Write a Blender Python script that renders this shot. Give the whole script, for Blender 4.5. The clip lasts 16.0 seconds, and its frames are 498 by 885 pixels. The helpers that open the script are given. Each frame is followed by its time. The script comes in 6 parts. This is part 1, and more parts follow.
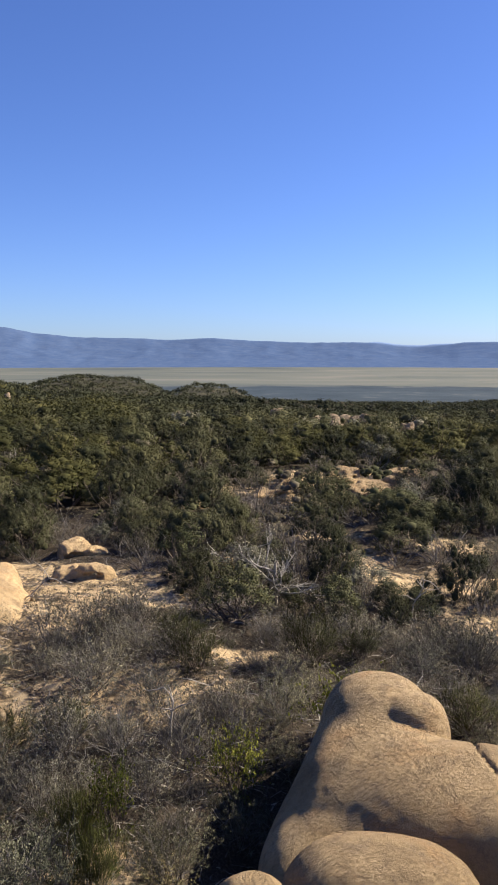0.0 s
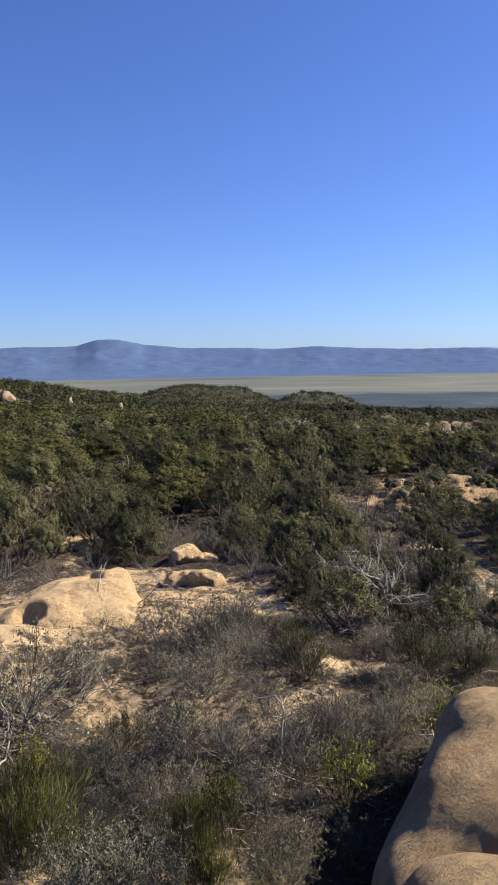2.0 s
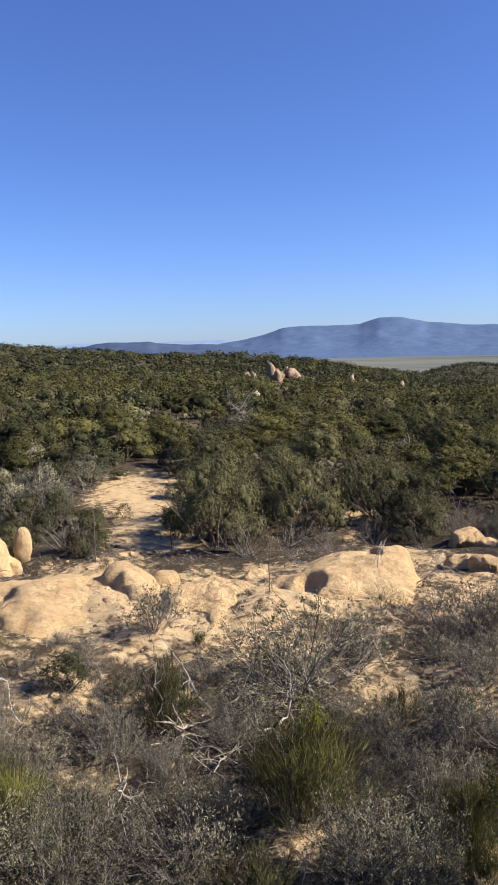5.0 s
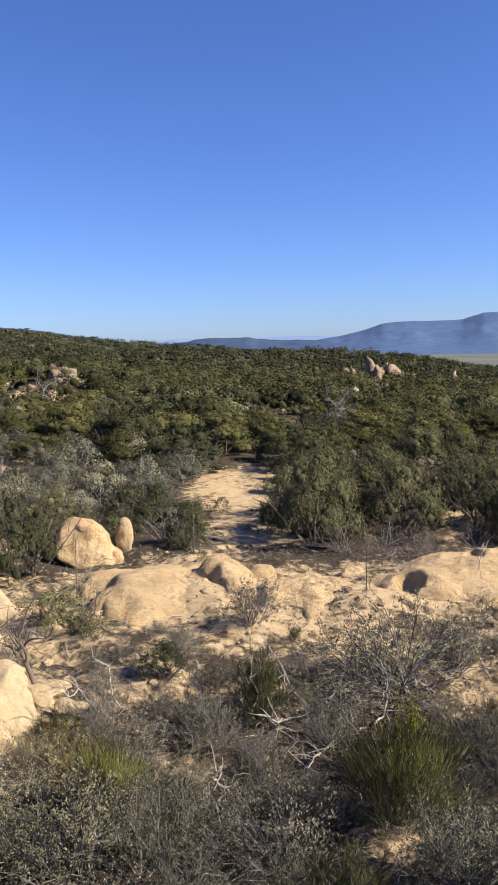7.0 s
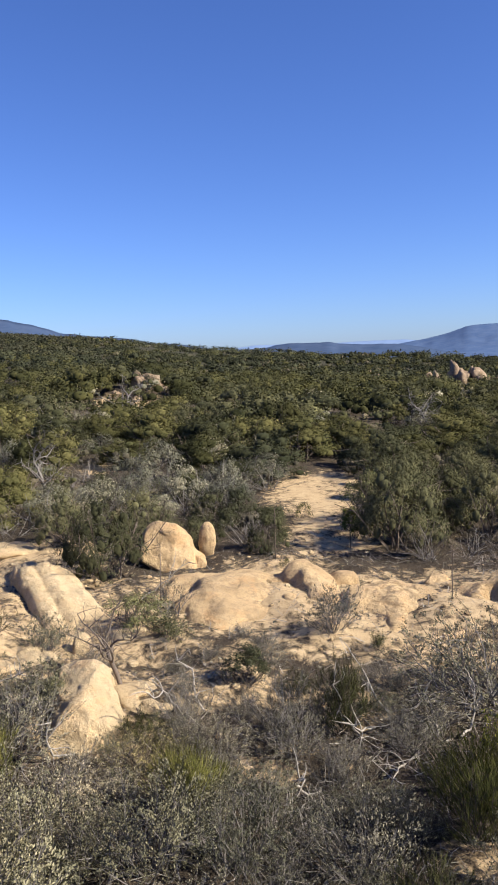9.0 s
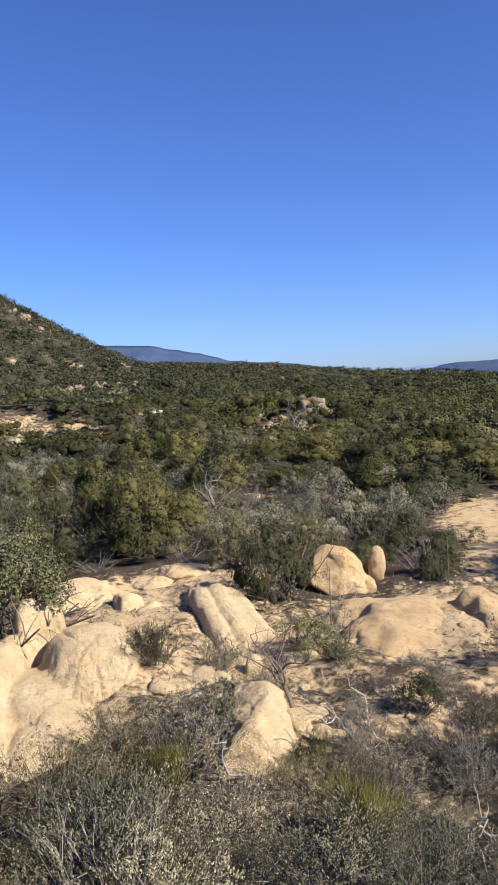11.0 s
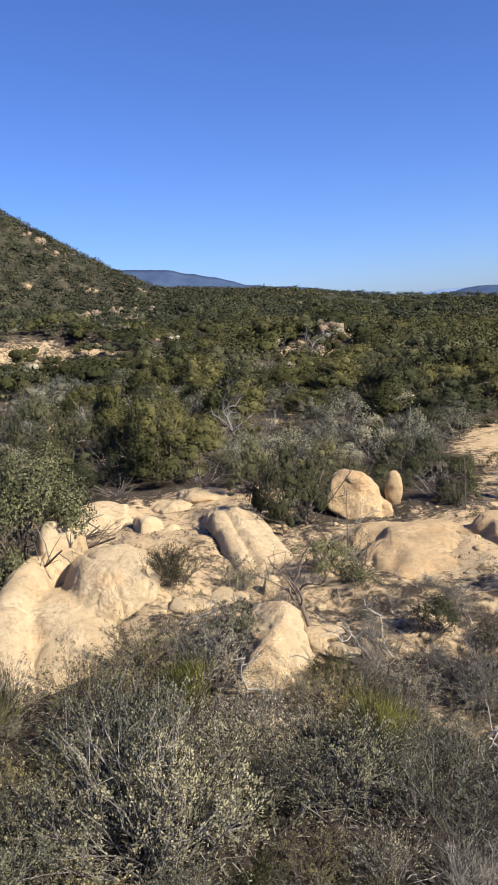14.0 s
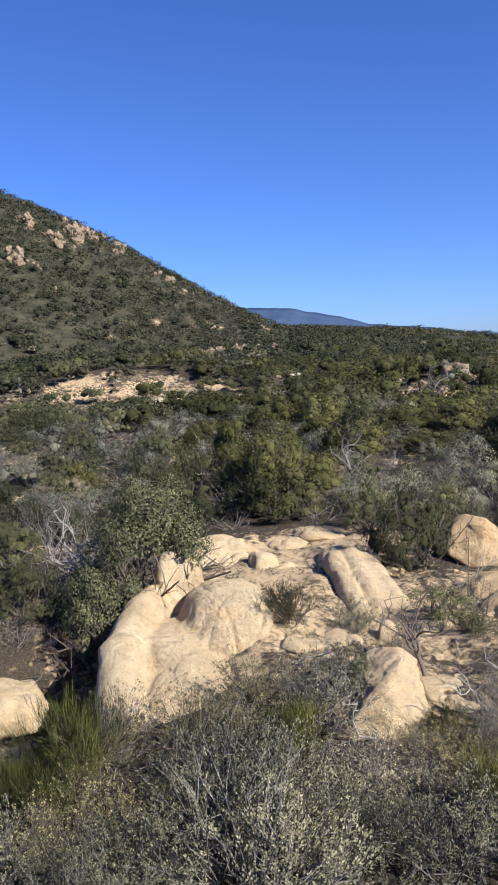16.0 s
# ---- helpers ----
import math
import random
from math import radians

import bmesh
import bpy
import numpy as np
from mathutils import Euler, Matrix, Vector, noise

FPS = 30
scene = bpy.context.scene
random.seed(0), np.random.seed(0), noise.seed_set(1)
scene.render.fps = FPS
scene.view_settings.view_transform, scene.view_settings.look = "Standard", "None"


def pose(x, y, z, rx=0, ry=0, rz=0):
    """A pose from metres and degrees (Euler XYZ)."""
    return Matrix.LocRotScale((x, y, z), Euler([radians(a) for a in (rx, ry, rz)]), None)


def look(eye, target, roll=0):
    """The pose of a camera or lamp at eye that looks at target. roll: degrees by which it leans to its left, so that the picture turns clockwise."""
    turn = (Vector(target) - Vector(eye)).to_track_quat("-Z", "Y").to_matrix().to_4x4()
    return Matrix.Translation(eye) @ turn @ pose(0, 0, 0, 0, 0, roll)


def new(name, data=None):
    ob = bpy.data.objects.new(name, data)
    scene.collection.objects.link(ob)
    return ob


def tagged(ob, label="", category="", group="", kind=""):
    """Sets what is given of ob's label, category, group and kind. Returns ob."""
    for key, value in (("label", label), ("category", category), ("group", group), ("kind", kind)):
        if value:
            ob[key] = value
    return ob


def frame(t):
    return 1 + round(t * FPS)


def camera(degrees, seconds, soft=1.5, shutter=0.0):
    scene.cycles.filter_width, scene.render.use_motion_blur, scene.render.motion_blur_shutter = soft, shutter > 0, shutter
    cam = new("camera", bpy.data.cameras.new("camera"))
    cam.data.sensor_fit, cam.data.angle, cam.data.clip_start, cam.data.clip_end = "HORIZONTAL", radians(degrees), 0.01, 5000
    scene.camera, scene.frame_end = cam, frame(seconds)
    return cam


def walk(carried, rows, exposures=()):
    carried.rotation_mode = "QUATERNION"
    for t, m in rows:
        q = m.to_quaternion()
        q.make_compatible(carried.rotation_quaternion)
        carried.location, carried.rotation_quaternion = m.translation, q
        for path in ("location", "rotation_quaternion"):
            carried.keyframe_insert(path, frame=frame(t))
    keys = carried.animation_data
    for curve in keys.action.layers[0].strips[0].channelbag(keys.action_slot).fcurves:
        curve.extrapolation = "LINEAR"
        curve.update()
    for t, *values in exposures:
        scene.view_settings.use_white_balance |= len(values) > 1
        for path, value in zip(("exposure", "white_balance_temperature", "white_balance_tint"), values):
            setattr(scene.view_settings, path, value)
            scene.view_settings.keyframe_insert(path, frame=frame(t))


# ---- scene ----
cam = camera(35.2, 16.0, soft=1.9)
EYE, ARM = 5.5, 0.3
# seconds, yaw to the left, pitch, lean to the right; the phone is held at arm's length and swung round
ROWS = [
    (0.0, 0.0, -6.62, 0.0), (0.5, 1.605, -6.812, 0.051), (1.0, 4.505, -7.119, 0.861), (1.5, 6.01, -6.362, 0.195),
    (2.0, 7.814, -5.949, 1.054), (2.5, 11.435, -6.322, 1.062), (3.0, 15.012, -6.8, 1.273), (3.5, 17.543, -7.042, 0.664),
    (4.0, 20.71, -7.242, 1.094), (4.5, 25.097, -6.835, 0.979), (4.7, 26.503, -6.945, 1.169), (6.8, 34.112, -7.292, 1.253),
    (7.0, 35.251, -7.276, 1.314), (7.5, 38.354, -7.426, 1.333), (8.0, 40.558, -8.34, 0.615), (8.5, 41.008, -7.36, 0.791),
    (9.0, 41.165, -6.73, 2.056), (9.5, 46.07, -6.739, 3.612), (10.0, 49.198, -6.696, 2.523), (10.2, 51.101, -6.598, 2.67),
    (12.3, 53.454, -3.195, 4.228), (12.5, 53.377, -3.871, 4.108), (13.0, 53.951, -5.125, 3.306), (13.5, 55.208, -7.75, 2.869),
    (14.0, 54.802, -9.72, 4.164), (14.5, 56.996, -9.371, 3.278), (15.0, 60.632, -6.826, 3.104), (15.5, 61.886, -6.599, 2.941),
    (16.0, 63.229, -6.479, 3.15),
]


def heading(yaw, pitch):
    a, b = radians(yaw), radians(pitch)
    return Vector((-math.sin(a) * math.cos(b), math.cos(a) * math.cos(b), math.sin(b)))


def held(yaw, pitch, lean):
    way = heading(yaw, pitch)
    eye = Vector((0, 0, EYE)) + ARM * way
    return look(eye, eye + way, -lean)


# seconds, stops, kelvin, tint
EXPOSURE = [(0.0, 1.18, 6850, 10), (2.5, 1.12, 6650, 10), (3.5, 1.3, 6750, 10), (4.7, 1.22, 6700, 10), (8.0, 1.15, 6500, 10), (12.3, 1.08, 6250, 10), (14.3, 1.05, 6300, 10), (15.2, 1.0, 5900, 10), (16.0, 1.0, 5800, 10)]
walk(cam, [(t, held(y, p, l)) for t, y, p, l in ROWS], EXPOSURE)

# ---- daylight ----
SUN_YAW, SUN_HIGH = -67.0, 36.5
world = bpy.data.worlds.new("daylight")
scene.world = world
world.use_nodes = True
sky = world.node_tree.nodes.new("ShaderNodeTexSky")
sky.sky_type, sky.sun_disc = "NISHITA", False
sky.sun_elevation, sky.sun_rotation = radians(SUN_HIGH), radians(-SUN_YAW)
sky.altitude, sky.air_density, sky.dust_density, sky.ozone_density = 900, 1.0, 0.5, 3.0
back = world.node_tree.nodes["Background"]
back.inputs["Strength"].default_value = 0.05
tint = world.node_tree.nodes.new("ShaderNodeMix")
tint.data_type, tint.blend_type = "RGBA", "MULTIPLY"
tint.inputs[0].default_value, tint.inputs[7].default_value = 1.0, (0.69, 0.895, 1.49, 1)
world.node_tree.links.new(sky.outputs["Color"], tint.inputs[6])
world.node_tree.links.new(tint.outputs[2], back.inputs["Color"])
sun = new("sun", bpy.data.lights.new("sun", "SUN"))
sun.data.energy, sun.data.angle, sun.data.color = 5.0, radians(0.53), (1.0, 0.915, 0.77)
sun.matrix_world = look(heading(SUN_YAW, SUN_HIGH) * 50, (0, 0, 0))


# ---- materials ----
def ramp(nt, stops, fac):
    n = nt.nodes.new("ShaderNodeValToRGB")
    n.color_ramp.elements[0].position, n.color_ramp.elements[0].color = stops[0][0], (*stops[0][1], 1)
    n.color_ramp.elements[1].position, n.color_ramp.elements[1].color = stops[-1][0], (*stops[-1][1], 1)
    for p, c in stops[1:-1]:
        e = n.color_ramp.elements.new(p)
        e.color = (*c, 1)
    nt.links.new(fac, n.inputs["Fac"])
    return n.outputs["Color"]


def noise_node(nt, where, scale, detail=6.0, rough=0.6, warp=0.0):
    n = nt.nodes.new("ShaderNodeTexNoise")
    n.inputs["Scale"].default_value, n.inputs["Detail"].default_value = scale, detail
    n.inputs["Roughness"].default_value, n.inputs["Distortion"].default_value = rough, warp
    nt.links.new(where, n.inputs["Vector"])
    return n.outputs["Fac"]


def mix(nt, fac, a, b, mode="MIX"):
    n = nt.nodes.new("ShaderNodeMix")
    n.data_type, n.blend_type = "RGBA", mode
    for sock, v in ((n.inputs[0], fac), (n.inputs[6], a), (n.inputs[7], b)):
        if isinstance(v, (int, float)):
            sock.default_value = v
        elif isinstance(v, tuple):
            sock.default_value = (*v, 1)
        else:
            nt.links.new(v, sock)
    return n.outputs[2]


def calc(nt, op, a, b=0.0, clamp=False):
    n = nt.nodes.new("ShaderNodeMath")
    n.operation, n.use_clamp = op, clamp
    for sock, v in ((n.inputs[0], a), (n.inputs[1], b)):
        if isinstance(v, (int, float)):
            sock.default_value = v
        else:
            nt.links.new(v, sock)
    return n.outputs[0]


def bump(nt, height, strength, distance):
    n = nt.nodes.new("ShaderNodeBump")
    n.inputs["Strength"].default_value, n.inputs["Distance"].default_value = strength, distance
    nt.links.new(height, n.inputs["Height"])
    return n.outputs["Normal"]


def material(name):
    m = bpy.data.materials.new(name)
    m.use_nodes = True
    nt = m.node_tree
    return m, nt, nt.nodes["Principled BSDF"]


def world_place(nt):
    return nt.nodes.new("ShaderNodeNewGeometry").outputs["Position"]


def rock_material(name, pale, mid, dark, stain, lichen=0.5):
    m, nt, p = material(name)
    w = world_place(nt)
    big = noise_node(nt, w, 0.8, 5, 0.6, 0.4)
    crust = noise_node(nt, w, 5.0, 9, 0.78, 0.3)
    fine = noise_node(nt, w, 16.0, 7, 0.75)
    grit = noise_node(nt, w, 55.0, 4, 0.7)
    col = ramp(nt, [(0.32, dark), (0.5, mid), (0.68, pale)], big)
    rust = ramp(nt, [(0.52, (0, 0, 0)), (0.66, (0.55, 0.55, 0.55))], noise_node(nt, w, 1.7, 6, 0.65, 0.6))
    col = mix(nt, rust, col, (mid[0] * 1.04, mid[1] * 0.86, mid[2] * 0.7))
    col = mix(nt, ramp(nt, [(0.5, (0, 0, 0)), (0.62, (0.8, 0.8, 0.8))], crust), col, stain)
    blot = noise_node(nt, w, 1.9, 9, 0.72, 0.5)
    patch = calc(nt, "MULTIPLY", ramp(nt, [(0.5, (0, 0, 0)), (0.6, (1, 1, 1))], blot), lichen)
    col = mix(nt, patch, col, mix(nt, fine, tuple(0.45 * a for a in mid), tuple(0.85 * a for a in dark)))
    col = mix(nt, ramp(nt, [(0.32, (0.6, 0.6, 0.6)), (0.46, (0, 0, 0))], fine), col, tuple(0.5 * a for a in mid))
    col = mix(nt, ramp(nt, [(0.56, (0, 0, 0)), (0.7, (0.4, 0.4, 0.4))], grit), col, tuple(1.12 * a for a in pale))
    nt.links.new(col, p.inputs["Base Color"])
    p.inputs["Roughness"].default_value = 0.92
    p.inputs["Specular IOR Level"].default_value = 0.2
    h = calc(nt, "ADD", calc(nt, "MULTIPLY", crust, 0.75), calc(nt, "ADD", calc(nt, "MULTIPLY", fine, 0.5), calc(nt, "ADD", calc(nt, "MULTIPLY", grit, 0.14), calc(nt, "MULTIPLY", blot, 0.25))))
    nt.links.new(bump(nt, h, 0.85, 0.18), p.inputs["Normal"])
    return m


ROCK_TAN = rock_material("tan_sandstone", (0.44, 0.317, 0.18), (0.385, 0.272, 0.15), (0.315, 0.215, 0.115), (0.225, 0.16, 0.1), 0.6)
ROCK_PALE = rock_material("pale_granite", (0.68, 0.53, 0.33), (0.62, 0.475, 0.285), (0.55, 0.41, 0.24), (0.44, 0.325, 0.195), 0.3)
ROCK_WARM = rock_material("warm_sandstone", (0.61, 0.447, 0.257), (0.55, 0.392, 0.217), (0.465, 0.322, 0.175), (0.34, 0.24, 0.14), 0.35)
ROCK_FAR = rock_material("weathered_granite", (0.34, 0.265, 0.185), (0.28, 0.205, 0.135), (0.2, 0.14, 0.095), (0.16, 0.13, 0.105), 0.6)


def leaf_material(name, dark, light, clear=0.3, gloss=0.08, even=0.5):
    m, nt, p = material(name)
    geo = nt.nodes.new("ShaderNodeNewGeometry")
    info = nt.nodes.new("ShaderNodeObjectInfo")
    col = ramp(nt, [(0.0, dark), (0.6, tuple(a + even * (b - a) for a, b in zip(dark, light))), (1.0, light)], geo.outputs["Random Per Island"])
    tone = ramp(nt, [(0.0, (0.29, 0.303, 0.295)), (1.0, (0.67, 0.66, 0.63))], info.outputs["Random"])
    patch = ramp(nt, [(0.35, (0.75, 0.78, 0.75)), (0.65, (1.2, 1.15, 1.05))], noise_node(nt, geo.outputs["Position"], 0.6, 3))
    col = mix(nt, 1.0, mix(nt, 1.0, col, tone, "MULTIPLY"), patch, "MULTIPLY")
    stand = ramp(nt, [(0.38, (0.66, 0.68, 0.68)), (0.62, (1.28, 1.22, 1.08))], noise_node(nt, geo.outputs["Position"], 0.11, 2))
    col = mix(nt, 1.0, col, stand, "MULTIPLY")
    nt.links.new(col, p.inputs["Base Color"])
    p.inputs["Roughness"].default_value, p.inputs["Specular IOR Level"].default_value = 0.75, gloss
    tl = nt.nodes.new("ShaderNodeBsdfTranslucent")
    nt.links.new(col, tl.inputs["Color"])
    ms = nt.nodes.new("ShaderNodeMixShader")
    ms.inputs[0].default_value = clear
    nt.links.new(p.outputs[0], ms.inputs[1])
    nt.links.new(tl.outputs[0], ms.inputs[2])
    nt.links.new(ms.outputs[0], nt.nodes["Material Output"].inputs["Surface"])
    return m


def bark_material(name, dark, light):
    m, nt, p = material(name)
    geo = nt.nodes.new("ShaderNodeNewGeometry")
    col = ramp(nt, [(0.0, dark), (1.0, light)], geo.outputs["Random Per Island"])
    grain = noise_node(nt, geo.outputs["Position"], 40.0, 4)
    col = mix(nt, ramp(nt, [(0.4, (0, 0, 0)), (0.7, (0.6, 0.6, 0.6))], grain), col, tuple(0.55 * a for a in dark))
    nt.links.new(col, p.inputs["Base Color"])
    p.inputs["Roughness"].default_value = 0.85
    nt.links.new(bump(nt, grain, 0.4, 0.01), p.inputs["Normal"])
    return m


LEAF = {
    "dry": leaf_material("dry_seed_heads", (0.15, 0.137, 0.115), (0.57, 0.54, 0.475), 0.12, 0.08, 0.4),
    "silver": leaf_material("silver_leaves", (0.16, 0.158, 0.118), (0.5, 0.488, 0.395), 0.12, 0.1, 0.42),
    "cream": leaf_material("cream_seed_heads", (0.16, 0.15, 0.075), (0.72, 0.64, 0.4), 0.15, 0.08, 0.42),
    "pale": leaf_material("pale_green_leaves", (0.12, 0.13, 0.06), (0.42, 0.42, 0.24), 0.2, 0.1, 0.5),
    "needle": leaf_material("olive_needles", (0.035, 0.04, 0.018), (0.17, 0.175, 0.08), 0.2),
    "broom": leaf_material("green_sprays", (0.05, 0.06, 0.018), (0.25, 0.255, 0.09), 0.25),
    "yellow": leaf_material("yellow_green_sprays", (0.05, 0.055, 0.014), (0.22, 0.2, 0.045), 0.3),
    "bright": leaf_material("bright_green_leaves", (0.1, 0.125, 0.025), (0.48, 0.5, 0.12), 0.35),
    "holly": leaf_material("grey_green_oak_leaves", (0.09, 0.096, 0.05), (0.42, 0.42, 0.26), 0.12, 0.2, 0.36),
    "oak": leaf_material("leathery_green_leaves", (0.05, 0.058, 0.026), (0.27, 0.275, 0.15), 0.15, 0.16),
}
CROWN = {
    "woods": leaf_material("dusky_green_crowns", (0.08, 0.09, 0.064), (0.118, 0.126, 0.088), 0.1, 0.02),
    "hill": leaf_material("grey_green_crowns", (0.1, 0.103, 0.077), (0.155, 0.154, 0.114), 0.1, 0.02),
    "dry": leaf_material("dry_crowns", (0.2, 0.175, 0.146), (0.38, 0.335, 0.28), 0.1, 0.02),
    "silver": leaf_material("silver_crowns", (0.24, 0.237, 0.2), (0.56, 0.545, 0.47), 0.1, 0.03),
    "cream": leaf_material("cream_crowns", (0.12, 0.115, 0.06), (0.5, 0.45, 0.29), 0.1, 0.03),
    "pale": leaf_material("pale_green_crowns", (0.12, 0.13, 0.06), (0.42, 0.42, 0.24), 0.1, 0.05),
    "needle": leaf_material("olive_crowns", (0.105, 0.109, 0.07), (0.175, 0.177, 0.112), 0.12, 0.02),
    "broom": leaf_material("green_spray_crowns", (0.12, 0.125, 0.05), (0.24, 0.235, 0.095), 0.12, 0.02),
    "yellow": leaf_material("yellow_green_crowns", (0.12, 0.122, 0.06), (0.2, 0.193, 0.094), 0.12, 0.02),
    "bright": leaf_material("bright_green_crowns", (0.13, 0.16, 0.035), (0.24, 0.26, 0.065), 0.2, 0.2),
    "oak": leaf_material("leathery_crowns", (0.095, 0.102, 0.062), (0.18, 0.184, 0.108), 0.12, 0.03),
}
BARK = {
    "grey": bark_material("grey_twigs", (0.06, 0.051, 0.047), (0.27, 0.242, 0.217)),
    "brown": bark_material("brown_stems", (0.07, 0.052, 0.04), (0.17, 0.13, 0.1)),
    "white": bark_material("bleached_wood", (0.24, 0.21, 0.175), (0.42, 0.38, 0.33)),
}


def ground_material():
    m, nt, p = material("sandy_chaparral_floor")
    w = world_place(nt)
    att = nt.nodes.new("ShaderNodeAttribute")
    att.attribute_name = "cover"
    sep = nt.nodes.new("ShaderNodeSeparateColor")
    nt.links.new(att.outputs["Color"], sep.inputs[0])
    sandy, scrub, plain = sep.outputs[0], sep.outputs[1], sep.outputs[2]
    big = noise_node(nt, w, 0.5, 6, 0.62, 0.5)
    mid = noise_node(nt, w, 3.5, 8, 0.7, 0.6)
    fine = noise_node(nt, w, 35.0, 6, 0.7)
    sand = ramp(nt, [(0.3, (0.32, 0.225, 0.128)), (0.5, (0.48, 0.35, 0.2)), (0.72, (0.57, 0.435, 0.265))], mid)
    sand = mix(nt, ramp(nt, [(0.5, (0, 0, 0)), (0.72, (0.5, 0.5, 0.5))], fine), sand, (0.22, 0.16, 0.11))
    litter = ramp(nt, [(0.3, (0.018, 0.014, 0.011)), (0.5, (0.052, 0.041, 0.03)), (0.72, (0.13, 0.1, 0.072))], fine)
    s = calc(nt, "ADD", calc(nt, "MULTIPLY", calc(nt, "SUBTRACT", mid, 0.5), 1.6), calc(nt, "MULTIPLY", calc(nt, "SUBTRACT", big, 0.5), 1.2))
    s = calc(nt, "ADD", s, sandy, True)
    near = mix(nt, ramp(nt, [(0.35, (0, 0, 0)), (0.62, (1, 1, 1))], s), litter, sand)
    fold = noise_node(nt, w, 0.16, 8, 0.75)
    green = ramp(nt, [(0.35, (0.024, 0.023, 0.015)), (0.5, (0.045, 0.042, 0.027)), (0.64, (0.08, 0.072, 0.044)), (0.78, (0.24, 0.185, 0.115))], fold)
    col = mix(nt, scrub, near, green)
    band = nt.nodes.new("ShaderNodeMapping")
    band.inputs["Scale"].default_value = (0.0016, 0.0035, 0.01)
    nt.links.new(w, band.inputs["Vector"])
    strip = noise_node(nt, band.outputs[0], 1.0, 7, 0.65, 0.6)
    # blue-grey haze of distance is mixed into the valley's grass and woods colours
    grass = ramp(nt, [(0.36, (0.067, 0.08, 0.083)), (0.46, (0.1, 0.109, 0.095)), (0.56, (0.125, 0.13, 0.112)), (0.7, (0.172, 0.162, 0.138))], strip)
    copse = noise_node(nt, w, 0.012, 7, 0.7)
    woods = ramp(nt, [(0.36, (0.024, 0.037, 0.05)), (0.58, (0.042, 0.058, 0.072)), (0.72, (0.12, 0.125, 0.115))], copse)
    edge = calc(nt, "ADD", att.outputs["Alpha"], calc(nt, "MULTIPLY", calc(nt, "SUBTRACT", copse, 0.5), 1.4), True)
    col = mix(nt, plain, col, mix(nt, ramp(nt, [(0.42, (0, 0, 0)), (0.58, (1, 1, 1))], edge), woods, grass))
    nt.links.new(col, p.inputs["Base Color"])
    p.inputs["Roughness"].default_value, p.inputs["Specular IOR Level"].default_value = 0.95, 0.1
    h = calc(nt, "ADD", calc(nt, "MULTIPLY", mid, 0.6), calc(nt, "MULTIPLY", fine, 0.4))
    nt.links.new(bump(nt, h, 0.8, 0.12), p.inputs["Normal"])
    return m


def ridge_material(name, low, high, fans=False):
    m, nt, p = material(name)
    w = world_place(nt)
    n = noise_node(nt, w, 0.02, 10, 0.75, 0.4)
    # low and high carry the haze of distance in their blue
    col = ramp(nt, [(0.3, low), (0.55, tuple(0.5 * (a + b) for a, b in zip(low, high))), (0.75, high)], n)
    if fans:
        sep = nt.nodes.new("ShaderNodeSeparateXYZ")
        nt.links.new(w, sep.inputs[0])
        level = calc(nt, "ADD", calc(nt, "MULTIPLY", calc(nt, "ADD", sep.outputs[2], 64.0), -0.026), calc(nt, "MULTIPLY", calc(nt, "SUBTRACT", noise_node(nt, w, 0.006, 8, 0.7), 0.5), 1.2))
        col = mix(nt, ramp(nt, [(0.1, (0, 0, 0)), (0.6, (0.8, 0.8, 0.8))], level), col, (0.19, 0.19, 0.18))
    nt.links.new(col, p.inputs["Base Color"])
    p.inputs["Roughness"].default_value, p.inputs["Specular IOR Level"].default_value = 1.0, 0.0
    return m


# ---- terrain ----
def smooth(a, b, x):
    t = np.clip((x - a) / (b - a), 0, 1)
    return t * t * (3 - 2 * t)


def lattice(ix, iy, seed):
    h = np.sin(ix * 127.1 + iy * 311.7 + seed * 74.7) * 43758.5453
    return h - np.floor(h)


def wave(x, y, seed=0.0):
    ix, iy = np.floor(x), np.floor(y)
    fx, fy = x - ix, y - iy
    fx, fy = fx * fx * (3 - 2 * fx), fy * fy * (3 - 2 * fy)
    a, b = lattice(ix, iy, seed), lattice(ix + 1, iy, seed)
    c, d = lattice(ix, iy + 1, seed), lattice(ix + 1, iy + 1, seed)
    return (a * (1 - fx) + b * fx) * (1 - fy) + (c * (1 - fx) + d * fx) * fy - 0.5


def folds(x, y, size, octaves, seed):
    out, amp = 0.0, 1.0
    for k in range(octaves):
        out = out + amp * wave(x / size * 2 ** k, y / size * 2 ** k, seed + k)
        amp *= 0.5
    return out


# how high the brow of the plateau stands over the eye, in degrees, by the way one looks; and how far off it is
BROW_YAW = (-180, -60, -20, -14, -6, 0, 14, 22, 29, 35, 40, 45, 50, 55, 60, 66, 90, 130, 180)
BROW_RISE = (-1.5, -2.8, -3.8, -4.5, -4.4, -4.0, -3.2, -1.75, -1.15, -0.9, -0.3, 0.15, 0.95, 1.4, 1.6, 1.7, 2.0, 0.0, -1.5)
VALLEY = -62.0


def polar(yaw, r):
    return -math.sin(radians(yaw)) * r, math.cos(radians(yaw)) * r


